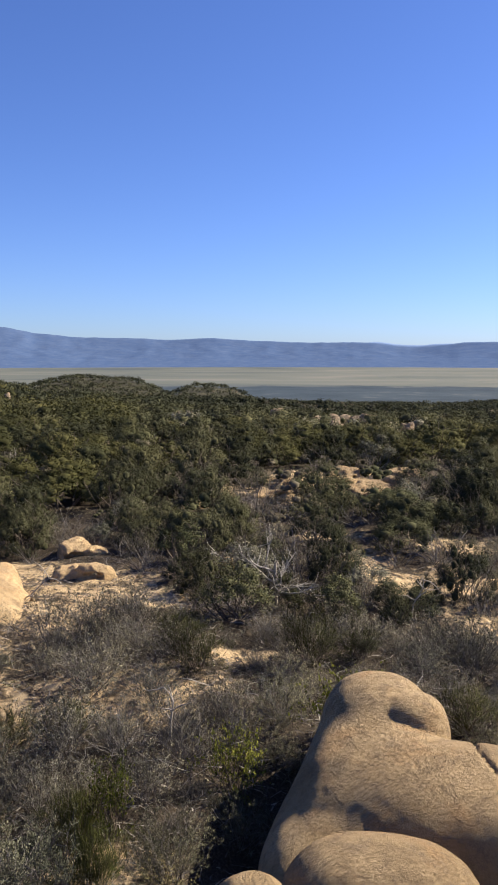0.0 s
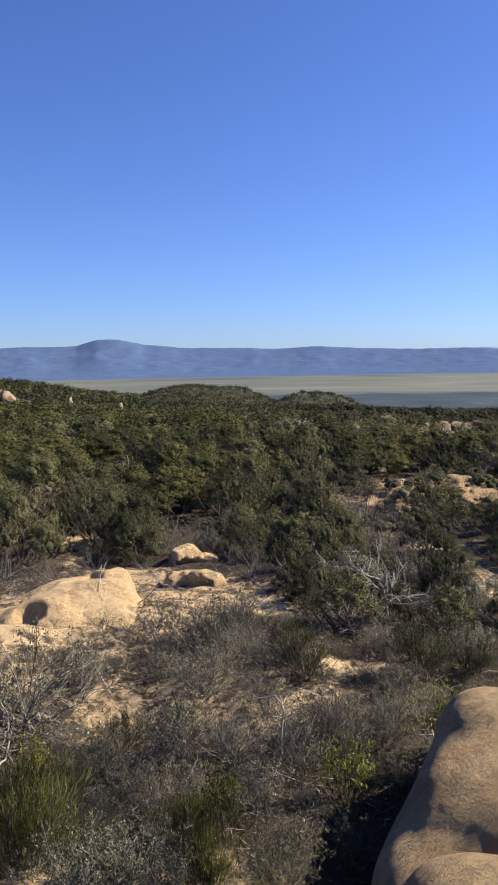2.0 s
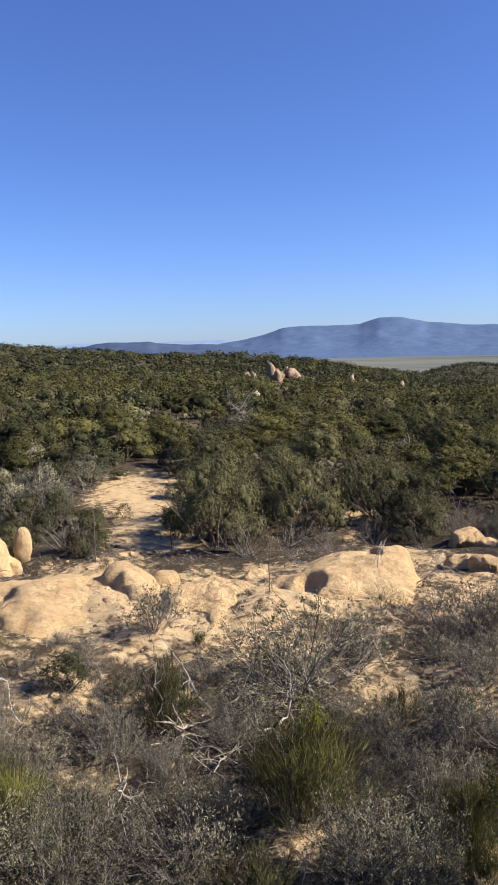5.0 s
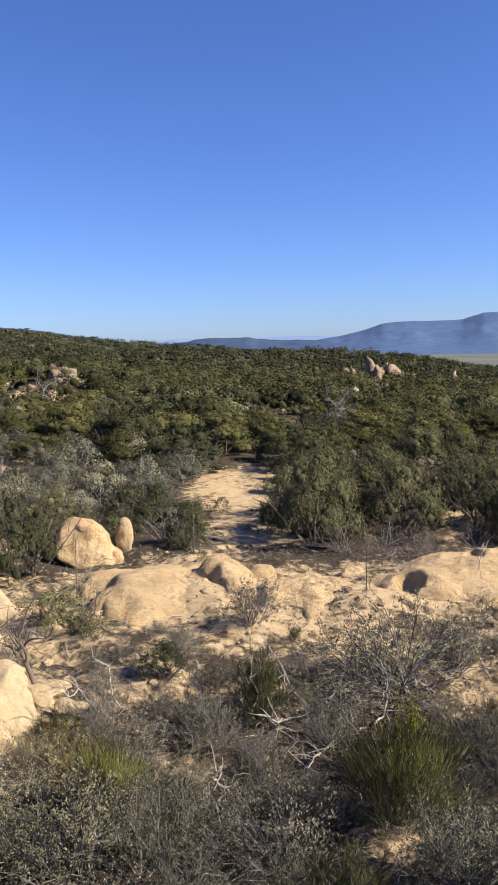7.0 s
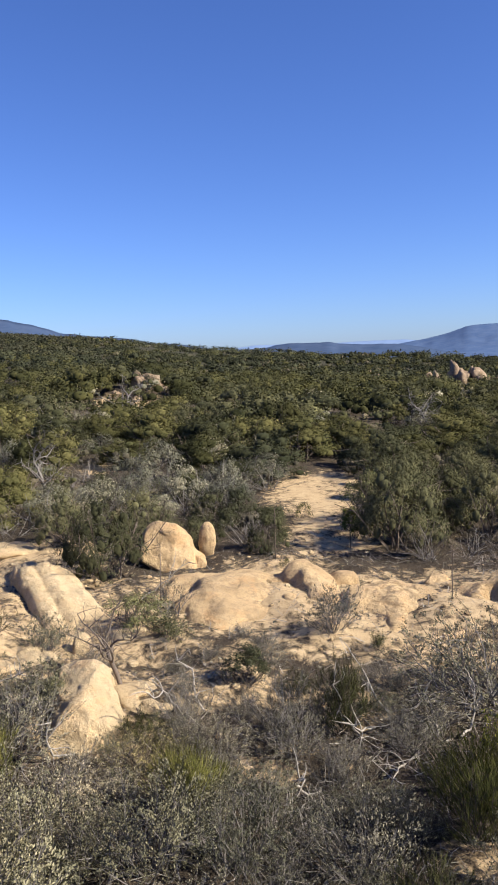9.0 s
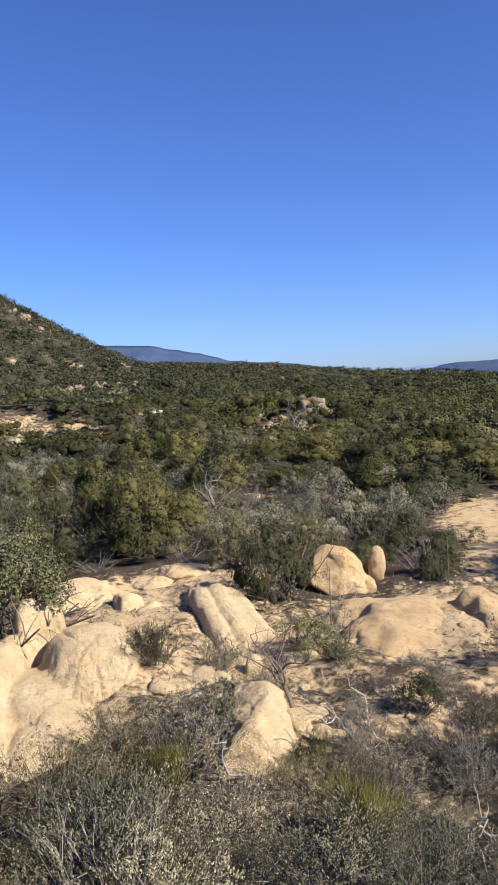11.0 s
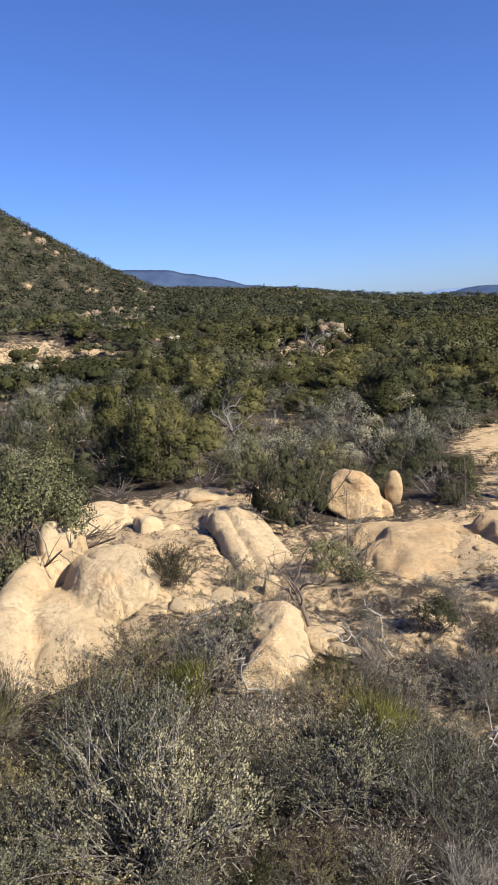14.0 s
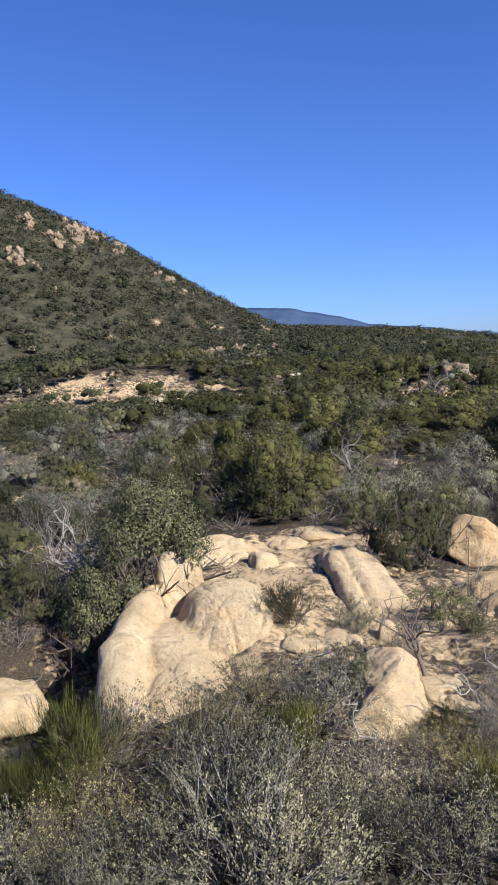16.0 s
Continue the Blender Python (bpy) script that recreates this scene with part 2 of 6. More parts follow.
def height(x, y):
    x, y = np.asarray(x, float), np.asarray(y, float)
    r = np.hypot(x, y)
    yaw = np.degrees(np.arctan2(-x, y))
    rise = np.interp(yaw, BROW_YAW, BROW_RISE)
    edge = 300 + 150 * smooth(12, 28, yaw)
    brow = EYE + edge * np.tan(np.radians(rise)) - 2.2
    t = np.clip((r - 35) / (edge - 35), 0, None)
    z = brow * np.where(t < 1, t ** 1.15, 1)
    over = np.clip(r - edge, 0, None)
    z = z - (z - VALLEY) * smooth(0, 750, over)
    # a pair of wooded knolls before the valley, and the stony hill
    for ky, kr, kh, kw, kd in ((10.8, 430, 10.0, 32, 55), (2.6, 400, 8.0, 18, 40), (19.0, 430, 2.0, 20, 60), (37.2, 435, 3.5, 26, 40), (30.0, 440, 2.5, 30, 40), (71.0, 86, 3.2, 15, 8.5), (50.0, 76, 1.9, 5, 6)):
        kx, kyy = -math.sin(radians(ky)) * kr, math.cos(radians(ky)) * kr
        ax, ay = math.cos(radians(ky)), math.sin(radians(ky))
        u, v = (x - kx) * ax + (y - kyy) * ay, -(x - kx) * ay + (y - kyy) * ax
        z = z + kh * np.exp(-(u / kw) ** 4 - (v / kd) ** 2)
    hx, hy = -math.sin(radians(92)) * 380, math.cos(radians(92)) * 380
    d = np.hypot(x - hx, y - hy)
    cone = np.clip(121 - 0.485 * d, 0, None) ** 2 / (np.clip(121 - 0.485 * d, 0, None) + 9)
    cone = cone - 11.5 * np.exp(-((d - 196) / 58) ** 2)
    cone = np.minimum(cone, 100 + 0.2 * (cone - 100))
    z = np.where(d < 260, np.maximum(z, cone + 5 * smooth(260, 200, d)), z)
    z = z + 0.55 * (folds(x, y, 5.0, 3, 21.0) - np.abs(folds(x, y, 3.2, 2, 25.0))) * smooth(56, 66, r) * (1 - smooth(92, 104, r)) * smooth(56, 60, yaw)
    rough = smooth(60, 260, r) * (1 - smooth(700, 1100, r))
    z = z + rough * (2.6 * folds(x, y, 60, 4, 3.0) + 6 * folds(x, y, 150, 3, 9.0) * smooth(90, 260, r))
    # the hollow beside the arched boulder
    for my, mr, mh, mw in ((67, 15, 0.38, 2.0), (31, 15.5, 0.28, 1.8), (21.6, 17, 0.28, 2.2), (53.4, 12.5, 0.12, 1.2), (42, 16.5, 0.08, 2.0), (-1.0, 8.2, -0.45, 0.9), (-3.0, 9.6, -0.3, 0.7)):
        px, py = polar(my, mr)
        z = z + mh * np.exp(-(((x - px) ** 2 + (y - py) ** 2) / mw ** 2) ** 1.5)
    px, py = polar(77.0, 15.8)
    z = z - 0.9 * np.exp(-(((x - px) ** 2 + (y - py) ** 2) / 2.2) ** 2)
    px, py = polar(76.2, 14.3)
    z = z - 2.0 * np.exp(-(((x - px) ** 2 + (y - py) ** 2) / 4.6) ** 2)
    z = z + 0.3 * folds(x, y, 7.0, 4, 1.0) * smooth(3, 9, r) + (0.08 + 0.16 * (1 - smooth(20, 30, r))) * (folds(x, y, 1.3, 4, 5.0) - 0.7 * np.abs(folds(x, y, 1.9, 3, 8.0))) * smooth(4, 8, r)
    return z


def ground_at(x, y):
    return float(height(x, y))


# ---- mesh helpers ----
def mesh_from(name, verts, tris, mat, soft=False, normals=None):
    me = bpy.data.meshes.new(name)
    verts, tris = np.asarray(verts, np.float32), np.asarray(tris, np.int32)
    k = tris.shape[1]
    me.vertices.add(len(verts))
    me.vertices.foreach_set("co", verts.ravel())
    me.loops.add(tris.size)
    me.loops.foreach_set("vertex_index", tris.ravel())
    me.polygons.add(len(tris))
    me.polygons.foreach_set("loop_start", np.arange(0, tris.size, k, dtype=np.int32))
    me.update(calc_edges=True)
    me.polygons.foreach_set("use_smooth", np.full(len(tris), soft or normals is not None, dtype=bool))
    me.materials.append(mat)
    if normals is not None:
        me.normals_split_custom_set_from_vertices(np.asarray(normals, np.float32))
    return me


def part(name, me, parent, label="", kind=""):
    ob = new(name, me)
    ob.parent = parent
    return tagged(ob, label=label, kind=kind)


def joined(pieces):
    vs, fs, n = [], [], 0
    for piece in pieces:
        vs.append(piece[0])
        fs.append(piece[1] + n)
        n += len(piece[0])
    return np.concatenate(vs), np.concatenate(fs)


def joined_leaves(pieces):
    return (*joined(pieces), np.concatenate([p[2] for p in pieces]))


def unit(v):
    return v / (np.linalg.norm(v, axis=-1, keepdims=True) + 1e-9)


# bare sandy spots: yaw, distance, half width across, half depth, how bare
BARE = (
    (36.2, 30.0, 2.0, 4.8, 1.0), (35.6, 23.5, 1.7, 2.8, 0.9), (40.0, 17.0, 4.2, 3.4, 0.9), (33.0, 15.5, 3.0, 3.0, 0.9), (22.0, 17.0, 4.0, 2.8, 0.8), (27.5, 16.5, 2.6, 3.0, 0.85), (47.0, 16.0, 3.6, 3.0, 0.8),
    (-13.5, 19.0, 2.0, 1.3, 0.85), (-8.6, 20.5, 1.0, 1.5, 0.9), (-17.0, 16.5, 1.3, 1.6, 0.7), (0.5, 13.7, 0.7, 0.5, 0.9), (-15.0, 22.5, 1.6, 1.0, 0.8), (-6.0, 23.5, 1.2, 0.7, 0.8),
    (6.8, 12.2, 1.4, 0.9, 0.85), (18.0, 12.4, 1.0, 2.0, 0.7), (17.0, 20.0, 1.6, 1.6, 0.8), (6.5, 17.0, 0.9, 0.9, 0.8), (12.0, 12.8, 1.6, 0.8, 0.75), (11.5, 18.0, 2.0, 1.4, 0.8),
    (76.6, 78.0, 2.2, 3.4, 0.9), (74.6, 80.0, 2.4, 4.0, 0.95), (71.8, 77.5, 1.0, 2.6, 0.85), (69.3, 80.0, 2.2, 3.2, 0.95), (67.8, 76.5, 1.1, 3.0, 0.9), (79.6, 80.0, 1.2, 2.4, 0.8), (65.4, 79.0, 1.3, 2.4, 0.9), (64.0, 75.0, 1.2, 3.0, 0.9), (73.2, 83.0, 1.2, 1.6, 0.85),
    (71.0, 77.0, 11.0, 5.5, 0.66), (71.0, 48.0, 15.0, 20.0, 0.36), (66.7, 240, 4.0, 3.0, 0.95), (65.2, 250, 4.0, 3.0, 0.95), (62.2, 282, 6.0, 4.0, 0.95), (69.3, 227, 2.2, 4.0, 0.9), (72.9, 205, 2.6, 2.5, 0.95), (25.0, 126, 3.6, 5.0, 0.9), (27.4, 129, 4.0, 3.0, 0.5), (19.2, 120, 3.4, 4.0, 0.85),
    (50.9, 69.0, 1.6, 3.4, 0.95), (48.9, 69.0, 1.8, 3.4, 0.9), (63.0, 38.0, 1.2, 1.6, 0.7), (75.0, 27.0, 1.5, 1.6, 0.7), (71.0, 22.5, 1.2, 1.0, 0.6), (80.0, 33.0, 1.8, 2.5, 0.7),
    (60.0, 18.0, 3.6, 3.4, 0.9), (65.0, 16.0, 3.4, 4.4, 0.9), (55.5, 16.5, 2.4, 3.0, 0.85), (81.5, 13.0, 1.0, 1.6, 0.9), (54.0, 12.8, 1.8, 1.8, 0.8),
    (78.0, 15.5, 1.0, 1.0, 0.5), (58.0, 22.4, 2.4, 1.6, 0.9), (62.5, 21.6, 2.6, 1.8, 0.9), (-4.5, 34.0, 2.0, 3.0, 0.9), (-9.0, 31.0, 2.0, 2.5, 0.8), (2.0, 31.0, 2.0, 2.0, 0.5), (34.0, 12.6, 0.8, 1.6, 0.8),
    (45.0, 13.0, 1.8, 1.4, 0.7), (20.5, 24.0, 0.6, 3.0, 0.7), (-1.0, 9.0, 0.5, 0.5, 0.4), (40.0, 10.6, 0.8, 0.7, 0.8), (38.5, 12.6, 1.4, 0.9, 0.7), (24.0, 8.6, 0.7, 0.6, 0.7), (12.0, 8.4, 0.8, 0.6, 0.7),
    (70.0, 27.0, 0.9, 1.2, 0.85), (78.0, 24.0, 1.0, 1.4, 0.85), (66.0, 31.0, 0.9, 1.6, 0.85), (81.0, 28.0, 1.2, 1.6, 0.85), (55.0, 30.0, 0.9, 1.6, 0.8), (60.0, 34.0, 0.9, 2.0, 0.8),
    (74.0, 36.0, 1.2, 2.0, 0.8), (68.0, 42.0, 1.2, 2.6, 0.8), (52.0, 38.0, 1.0, 2.0, 0.75), (79.0, 45.0, 1.5, 3.0, 0.8), (46.0, 33.0, 0.9, 1.6, 0.75), (62.0, 50.0, 1.5, 3.0, 0.75),
    (-11.0, 75.0, 7.0, 9.0, 0.7), (-4.0, 70.0, 6.0, 4.0, 0.5), (60.0, 150.0, 6.0, 6.0, 0.5),
)


def bareness(x, y):
    out = np.zeros_like(np.asarray(x, float))
    for yaw, r, w, d, much in BARE:
        cx, cy = polar(yaw, r)
        ca, sa = math.cos(radians(yaw)), math.sin(radians(yaw))
        u, v = (x - cx) * ca + (y - cy) * sa, -(x - cx) * sa + (y - cy) * ca
        out = np.maximum(out, much * np.exp(-((u / w) ** 2 + (v / d) ** 2) ** 1.5 * 0.7))
    return out


# ---- ground: one sheet from underfoot to the foot of the mountains ----
def build_ground():
    yaws = np.concatenate([np.arange(-180, -26, 4.0), np.arange(-26, 88, 0.38), np.arange(88, 180, 4.0)])
    rad = [0.0, 0.6, 1.3]
    while rad[-1] < 4850:
        rad.append(rad[-1] * (1.012 if 6 < rad[-1] < 23 else 1.03 if rad[-1] < 900 else 1.05) + (0.02 if rad[-1] < 23 else 0.06))
    rad = np.array(rad)
    R, A = np.meshgrid(rad, np.radians(yaws), indexing="ij")
    X, Y = -np.sin(A) * R, np.cos(A) * R
    Z = height(X, Y)
    nr, na = R.shape
    i, j = np.meshgrid(np.arange(nr - 1), np.arange(na), indexing="ij")
    k = (j + 1) % na
    quads = np.stack([i * na + j, i * na + k, (i + 1) * na + k, (i + 1) * na + j], -1).reshape(-1, 4)[:, ::-1]
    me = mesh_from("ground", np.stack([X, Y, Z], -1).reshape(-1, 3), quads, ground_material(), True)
    x, y, r = X.ravel(), Y.ravel(), R.ravel()
    yaw = np.degrees(np.arctan2(-x, y))
    sand = 0.74 * bareness(x, y) - 0.04 * (1 - smooth(14, 22, r))
    scrub = smooth(70, 160, r) * (1 - bareness(x, y))
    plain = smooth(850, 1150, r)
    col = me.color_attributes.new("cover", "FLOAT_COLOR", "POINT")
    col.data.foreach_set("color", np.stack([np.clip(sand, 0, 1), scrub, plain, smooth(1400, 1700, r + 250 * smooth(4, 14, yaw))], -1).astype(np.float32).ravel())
    return tagged(new("ground", me), "sandy tan chaparral ground with grey plant litter", "ground", kind="structure")


build_ground()


# ---- distance: the mountain ranges that close the valley ----
def build_range(name, yaws, rises, dist, depth, mat, label, seed, foot=VALLEY):
    a = np.arange(yaws[0], yaws[-1], 0.2)
    top = np.interp(a, yaws, rises)
    top = top + (0.17 if dist > 3000 else 0.26) * folds(a, a * 0, 3.0, 5, seed)
    crest = EYE + dist * np.tan(np.radians(top))
    rows = 26
    vs = []
    for i in range(rows):
        t = i / (rows - 1)
        r = dist - depth * (1 - t)
        x, y = -np.sin(np.radians(a)) * r, np.cos(np.radians(a)) * r
        gully = 1 - 0.65 * (0.2 * np.abs(folds(x, y, 330, 4, seed + 5)) + 0.2 * np.abs(folds(x, y, 150, 3, seed + 8))) * math.sin(math.pi * t) * 1.5
        vs.append(np.stack([x, y, foot - 6 + (crest - foot + 6) * (t ** 1.25) * gully], -1))
    vs.append(np.stack([-np.sin(np.radians(a)) * (dist + 60), np.cos(np.radians(a)) * (dist + 60), a * 0 + foot - 6], -1))
    v = np.concatenate(vs)
    n = len(a)
    i, j = np.meshgrid(np.arange(rows), np.arange(n - 1), indexing="ij")
    quads = np.stack([i * n + j, i * n + j + 1, (i + 1) * n + j + 1, (i + 1) * n + j], -1).reshape(-1, 4)[:, ::-1]
    return tagged(new(name, mesh_from(name, v, quads, mat, True)), label, "mountains", kind="structure")


# distance haze is put into the blue base colours of both ranges
FAR_HAZE = ridge_material("haze_blue_distance", (0.053, 0.092, 0.186), (0.098, 0.138, 0.228), True)
FAR_HAZE_PALE = ridge_material("haze_pale_distance", (0.145, 0.215, 0.36), (0.175, 0.245, 0.39))
# the nearer hills have haze painted in too, as a darker blue
NEAR_HAZE = ridge_material("haze_blue_slopes", (0.034, 0.058, 0.115), (0.07, 0.095, 0.155))
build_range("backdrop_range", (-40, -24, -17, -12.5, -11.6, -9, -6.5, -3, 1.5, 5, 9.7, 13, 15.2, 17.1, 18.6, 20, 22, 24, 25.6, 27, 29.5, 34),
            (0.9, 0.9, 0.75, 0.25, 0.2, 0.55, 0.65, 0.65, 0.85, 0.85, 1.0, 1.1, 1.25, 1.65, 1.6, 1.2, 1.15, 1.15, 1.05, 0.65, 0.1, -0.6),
            4300, 1000, FAR_HAZE, "mountain range beyond the valley, haze painted in blue", 11.0)
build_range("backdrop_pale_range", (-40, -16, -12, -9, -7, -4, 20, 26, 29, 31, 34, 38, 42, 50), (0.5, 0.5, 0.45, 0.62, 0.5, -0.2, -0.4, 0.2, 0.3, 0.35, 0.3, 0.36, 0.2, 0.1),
            4750, 400, FAR_HAZE_PALE, "far mountain range under the sky, haze painted in pale blue", 17.0)
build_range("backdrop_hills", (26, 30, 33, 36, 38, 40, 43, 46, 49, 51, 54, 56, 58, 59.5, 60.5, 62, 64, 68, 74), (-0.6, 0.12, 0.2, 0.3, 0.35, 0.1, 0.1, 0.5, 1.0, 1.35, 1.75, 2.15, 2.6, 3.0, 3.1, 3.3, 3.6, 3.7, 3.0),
            2600, 900, NEAR_HAZE, "hills behind the scrub plateau, haze painted in dark blue", 23.0)


# ---- rocks ----
BALLS = {}


def ball(level):
    if level not in BALLS:
        bm = bmesh.new()
        bmesh.ops.create_icosphere(bm, subdivisions=level, radius=1)
        BALLS[level] = (np.array([v.co[:] for v in bm.verts]), np.array([[v.index for v in f.verts] for f in bm.faces]))
        bm.free()
    return BALLS[level]


def lump_field(p, lumps, k, facets=0, seed=0, bevel=0.05):
    """Signed distance to a smooth union of lumps. An ellipsoid: x right, y away, z up, three radii, turn, sign; a wall: two ends, two radii, sign.
    Sign +1 joins, -1 hollows out, 2 joins with an open crack all round, 3 with a sharp crease."""
    total = None
    pick = random.Random(seed + 77)
    for lump in lumps:
        sign = lump[-1]
        if len(lump) == 9:
            a, b = np.array(lump[:3]), np.array(lump[3:6])
            t = np.clip(((p - a) @ (b - a)) / ((b - a) @ (b - a)), 0, 1)
            q = p - a - t[:, None] * (b - a)
            d = np.sqrt(q[:, 0] ** 2 + q[:, 1] ** 2 + (0.8 * q[:, 2]) ** 2) - (lump[6] + (lump[7] - lump[6]) * t)
        else:
            x, y, z, a, b, c, turn, _ = lump
            t = radians(turn)
            q = p - np.array((x, y, z))
            q = np.stack([q[:, 0] * math.cos(t) + q[:, 1] * math.sin(t), -q[:, 0] * math.sin(t) + q[:, 1] * math.cos(t), q[:, 2]], -1)
            e = np.array((a, b, c))
            n0, n1 = np.linalg.norm(q / e, axis=1), np.linalg.norm(q / e ** 2, axis=1)
            n3 = ((np.abs(q / e) ** 2.5).sum(1)) ** (1 / 2.5)
            d = n0 * (n3 - 1) / np.maximum(n1, 1e-6)
            for _ in range(facets if sign > 0 else 0):
                v = np.array((pick.gauss(0, 1), pick.gauss(0, 1), pick.gauss(0.3, 0.75)))
                v /= np.linalg.norm(v)
                plane = ((q / e) @ v - pick.uniform(0.7, 0.94)) / np.linalg.norm(v / e)
                h = np.clip(0.5 + 0.5 * (plane - d) / bevel, 0, 1)
                d = d * (1 - h) + plane * h + bevel * h * (1 - h)
        if total is None:
            total = d
        elif sign == 3:
            total = np.minimum(total, d)
        elif sign == 2:
            total = np.minimum(np.maximum(total, 0.026 - d), d)
        elif sign > 0:
            h = np.clip(0.5 + 0.5 * (d - total) / k, 0, 1)
            total = d * (1 - h) + total * h - k * h * (1 - h)
        else:
            kk = k * 0.5
            h = np.clip(0.5 - 0.5 * (d + total) / kk, 0, 1)
            total = total * (1 - h) - d * h + kk * h * (1 - h)
    return total


def star_rock(name, lumps, mat, level=5, k=0.2, rough=0.06, size=1.0, core=(0, 0, 0.2), seed=0, cracks=(), cuts=0):
    dirs, faces = ball(level)
    core = np.array(core, float)
    reach = max(math.sqrt(sum(c * c for c in l[:3])) + max(l[3:6]) for l in lumps) * 1.3
    steps = np.linspace(reach, 0.02, 70)
    found = np.full(len(dirs), 0.05)
    open_ = np.ones(len(dirs), bool)
    before = lump_field(core + dirs * reach, lumps, k)
    for a, b in zip(steps[:-1], steps[1:]):
        now = lump_field(core + dirs * b, lumps, k)
        hit = open_ & (now <= 0)
        w = np.clip(before / np.maximum(before - now, 1e-6), 0, 1)
        found[hit] = (a + (b - a) * w)[hit]
        open_ &= ~hit
        before = now
    pick = random.Random(seed + 77)
    usual = float(np.median(found))
    for _ in range(cuts):
        n = np.array((pick.gauss(0, 1), pick.gauss(0, 1), pick.gauss(0.2, 0.8)))
        n /= np.linalg.norm(n)
        lim = usual * pick.uniform(0.5, 0.95) / np.maximum(dirs @ n, 1e-3)
        soft = usual * 0.03
        h = np.clip(0.5 + 0.5 * (found - lim) / soft, 0, 1)
        found = np.where(dirs @ n > 0.05, found * (1 - h) + lim * h - soft * h * (1 - h), found)
    v = core + dirs * found[:, None]
    off = Vector((seed * 3.7, seed * 1.3, seed * 2.1))
    push = np.array([noise.fractal(Vector(q) / size + off, 0.9, 2.1, 5) for q in v]) * rough
    push = push + np.array([noise.ridged_multi_fractal(Vector(q) / (size * 0.4) + off, 0.9, 2.2, 4, 1.0, 2.0) - 0.9 for q in v]) * rough * 0.06
    for nx, ny, nz, d, width, deep in cracks:
        n = np.array((nx, ny, nz), float)
        n /= np.linalg.norm(n)
        wob = np.array([noise.noise(Vector(q) * 2.1 + off) for q in v]) * 0.13
        push = push - deep * np.exp(-((v @ n - d + wob) / width) ** 2)
    v = v + dirs * push[:, None]
    return mesh_from(name, v, faces, mat, True)


def hash3(x, y, z, seed):
    h = np.sin(x * 127.1 + y * 311.7 + z * 74.7 + seed * 19.3) * 43758.5453
    return h - np.floor(h)


def wave3(p, seed):
    i = np.floor(p)
    f = p - i
    f = f * f * (3 - 2 * f)
    out = 0.0
    for dx in (0, 1):
        for dy in (0, 1):
            for dz in (0, 1):
                w = (f[:, 0] if dx else 1 - f[:, 0]) * (f[:, 1] if dy else 1 - f[:, 1]) * (f[:, 2] if dz else 1 - f[:, 2])
                out = out + w * hash3(i[:, 0] + dx, i[:, 1] + dy, i[:, 2] + dz, seed)
    return out - 0.5


def skin(values, low, cell):
    """The surface where a field on a grid changes sign, as quads with one vertex a cell."""
    s = values < 0
    nx, ny, nz = values.shape
    count = np.zeros((nx - 1, ny - 1, nz - 1))
    total = np.zeros((nx - 1, ny - 1, nz - 1, 3))
    base = np.stack(np.meshgrid(np.arange(nx), np.arange(ny), np.arange(nz), indexing="ij"), -1).astype(float)
    for axis in range(3):
        lo = [slice(None)] * 3
        hi = [slice(None)] * 3
        lo[axis], hi[axis] = slice(0, -1), slice(1, None)
        a, b = values[tuple(lo)], values[tuple(hi)]
        cross = (a < 0) != (b < 0)
        t = np.where(cross, a / np.where(cross, a - b, 1), 0)
        p = base[tuple(lo)].copy()
        p[..., axis] += t
        o1, o2 = [k for k in range(3) if k != axis]
        for d1 in (0, 1):
            for d2 in (0, 1):
                cut = [slice(None)] * 3
                n1, n2 = values.shape[o1] - 1, values.shape[o2] - 1
                cut[o1], cut[o2] = slice(d1, d1 + n1), slice(d2, d2 + n2)
                c = cross[tuple(cut)]
                count += c
                total += p[tuple(cut)] * c[..., None]
    live = count > 0
    index = np.full(live.shape, -1)
    index[live] = np.arange(live.sum())
    verts = low + cell * total[live] / count[live][:, None]
    quads = []
    for axis in range(3):
        lo = [slice(None)] * 3
        hi = [slice(None)] * 3
        lo[axis], hi[axis] = slice(0, -1), slice(1, None)
        a, b = s[tuple(lo)], s[tuple(hi)]
        o1, o2 = (axis + 1) % 3, (axis + 2) % 3
        inner = [slice(None)] * 3
        inner[o1], inner[o2] = slice(1, -1), slice(1, -1)
        i = np.argwhere((a != b)[tuple(inner)])
        i[:, o1] += 1
        i[:, o2] += 1
        flip = a[tuple(i.T)]
        ring = []
        for d1, d2 in ((-1, -1), (0, -1), (0, 0), (-1, 0)):
            j = i.copy()
            j[:, o1] += d1
            j[:, o2] += d2
            ring.append(index[tuple(j.T)])
        q = np.stack(ring, -1)
        q[~flip] = q[~flip][:, ::-1]
        quads.append(q)
    return verts, np.concatenate(quads)


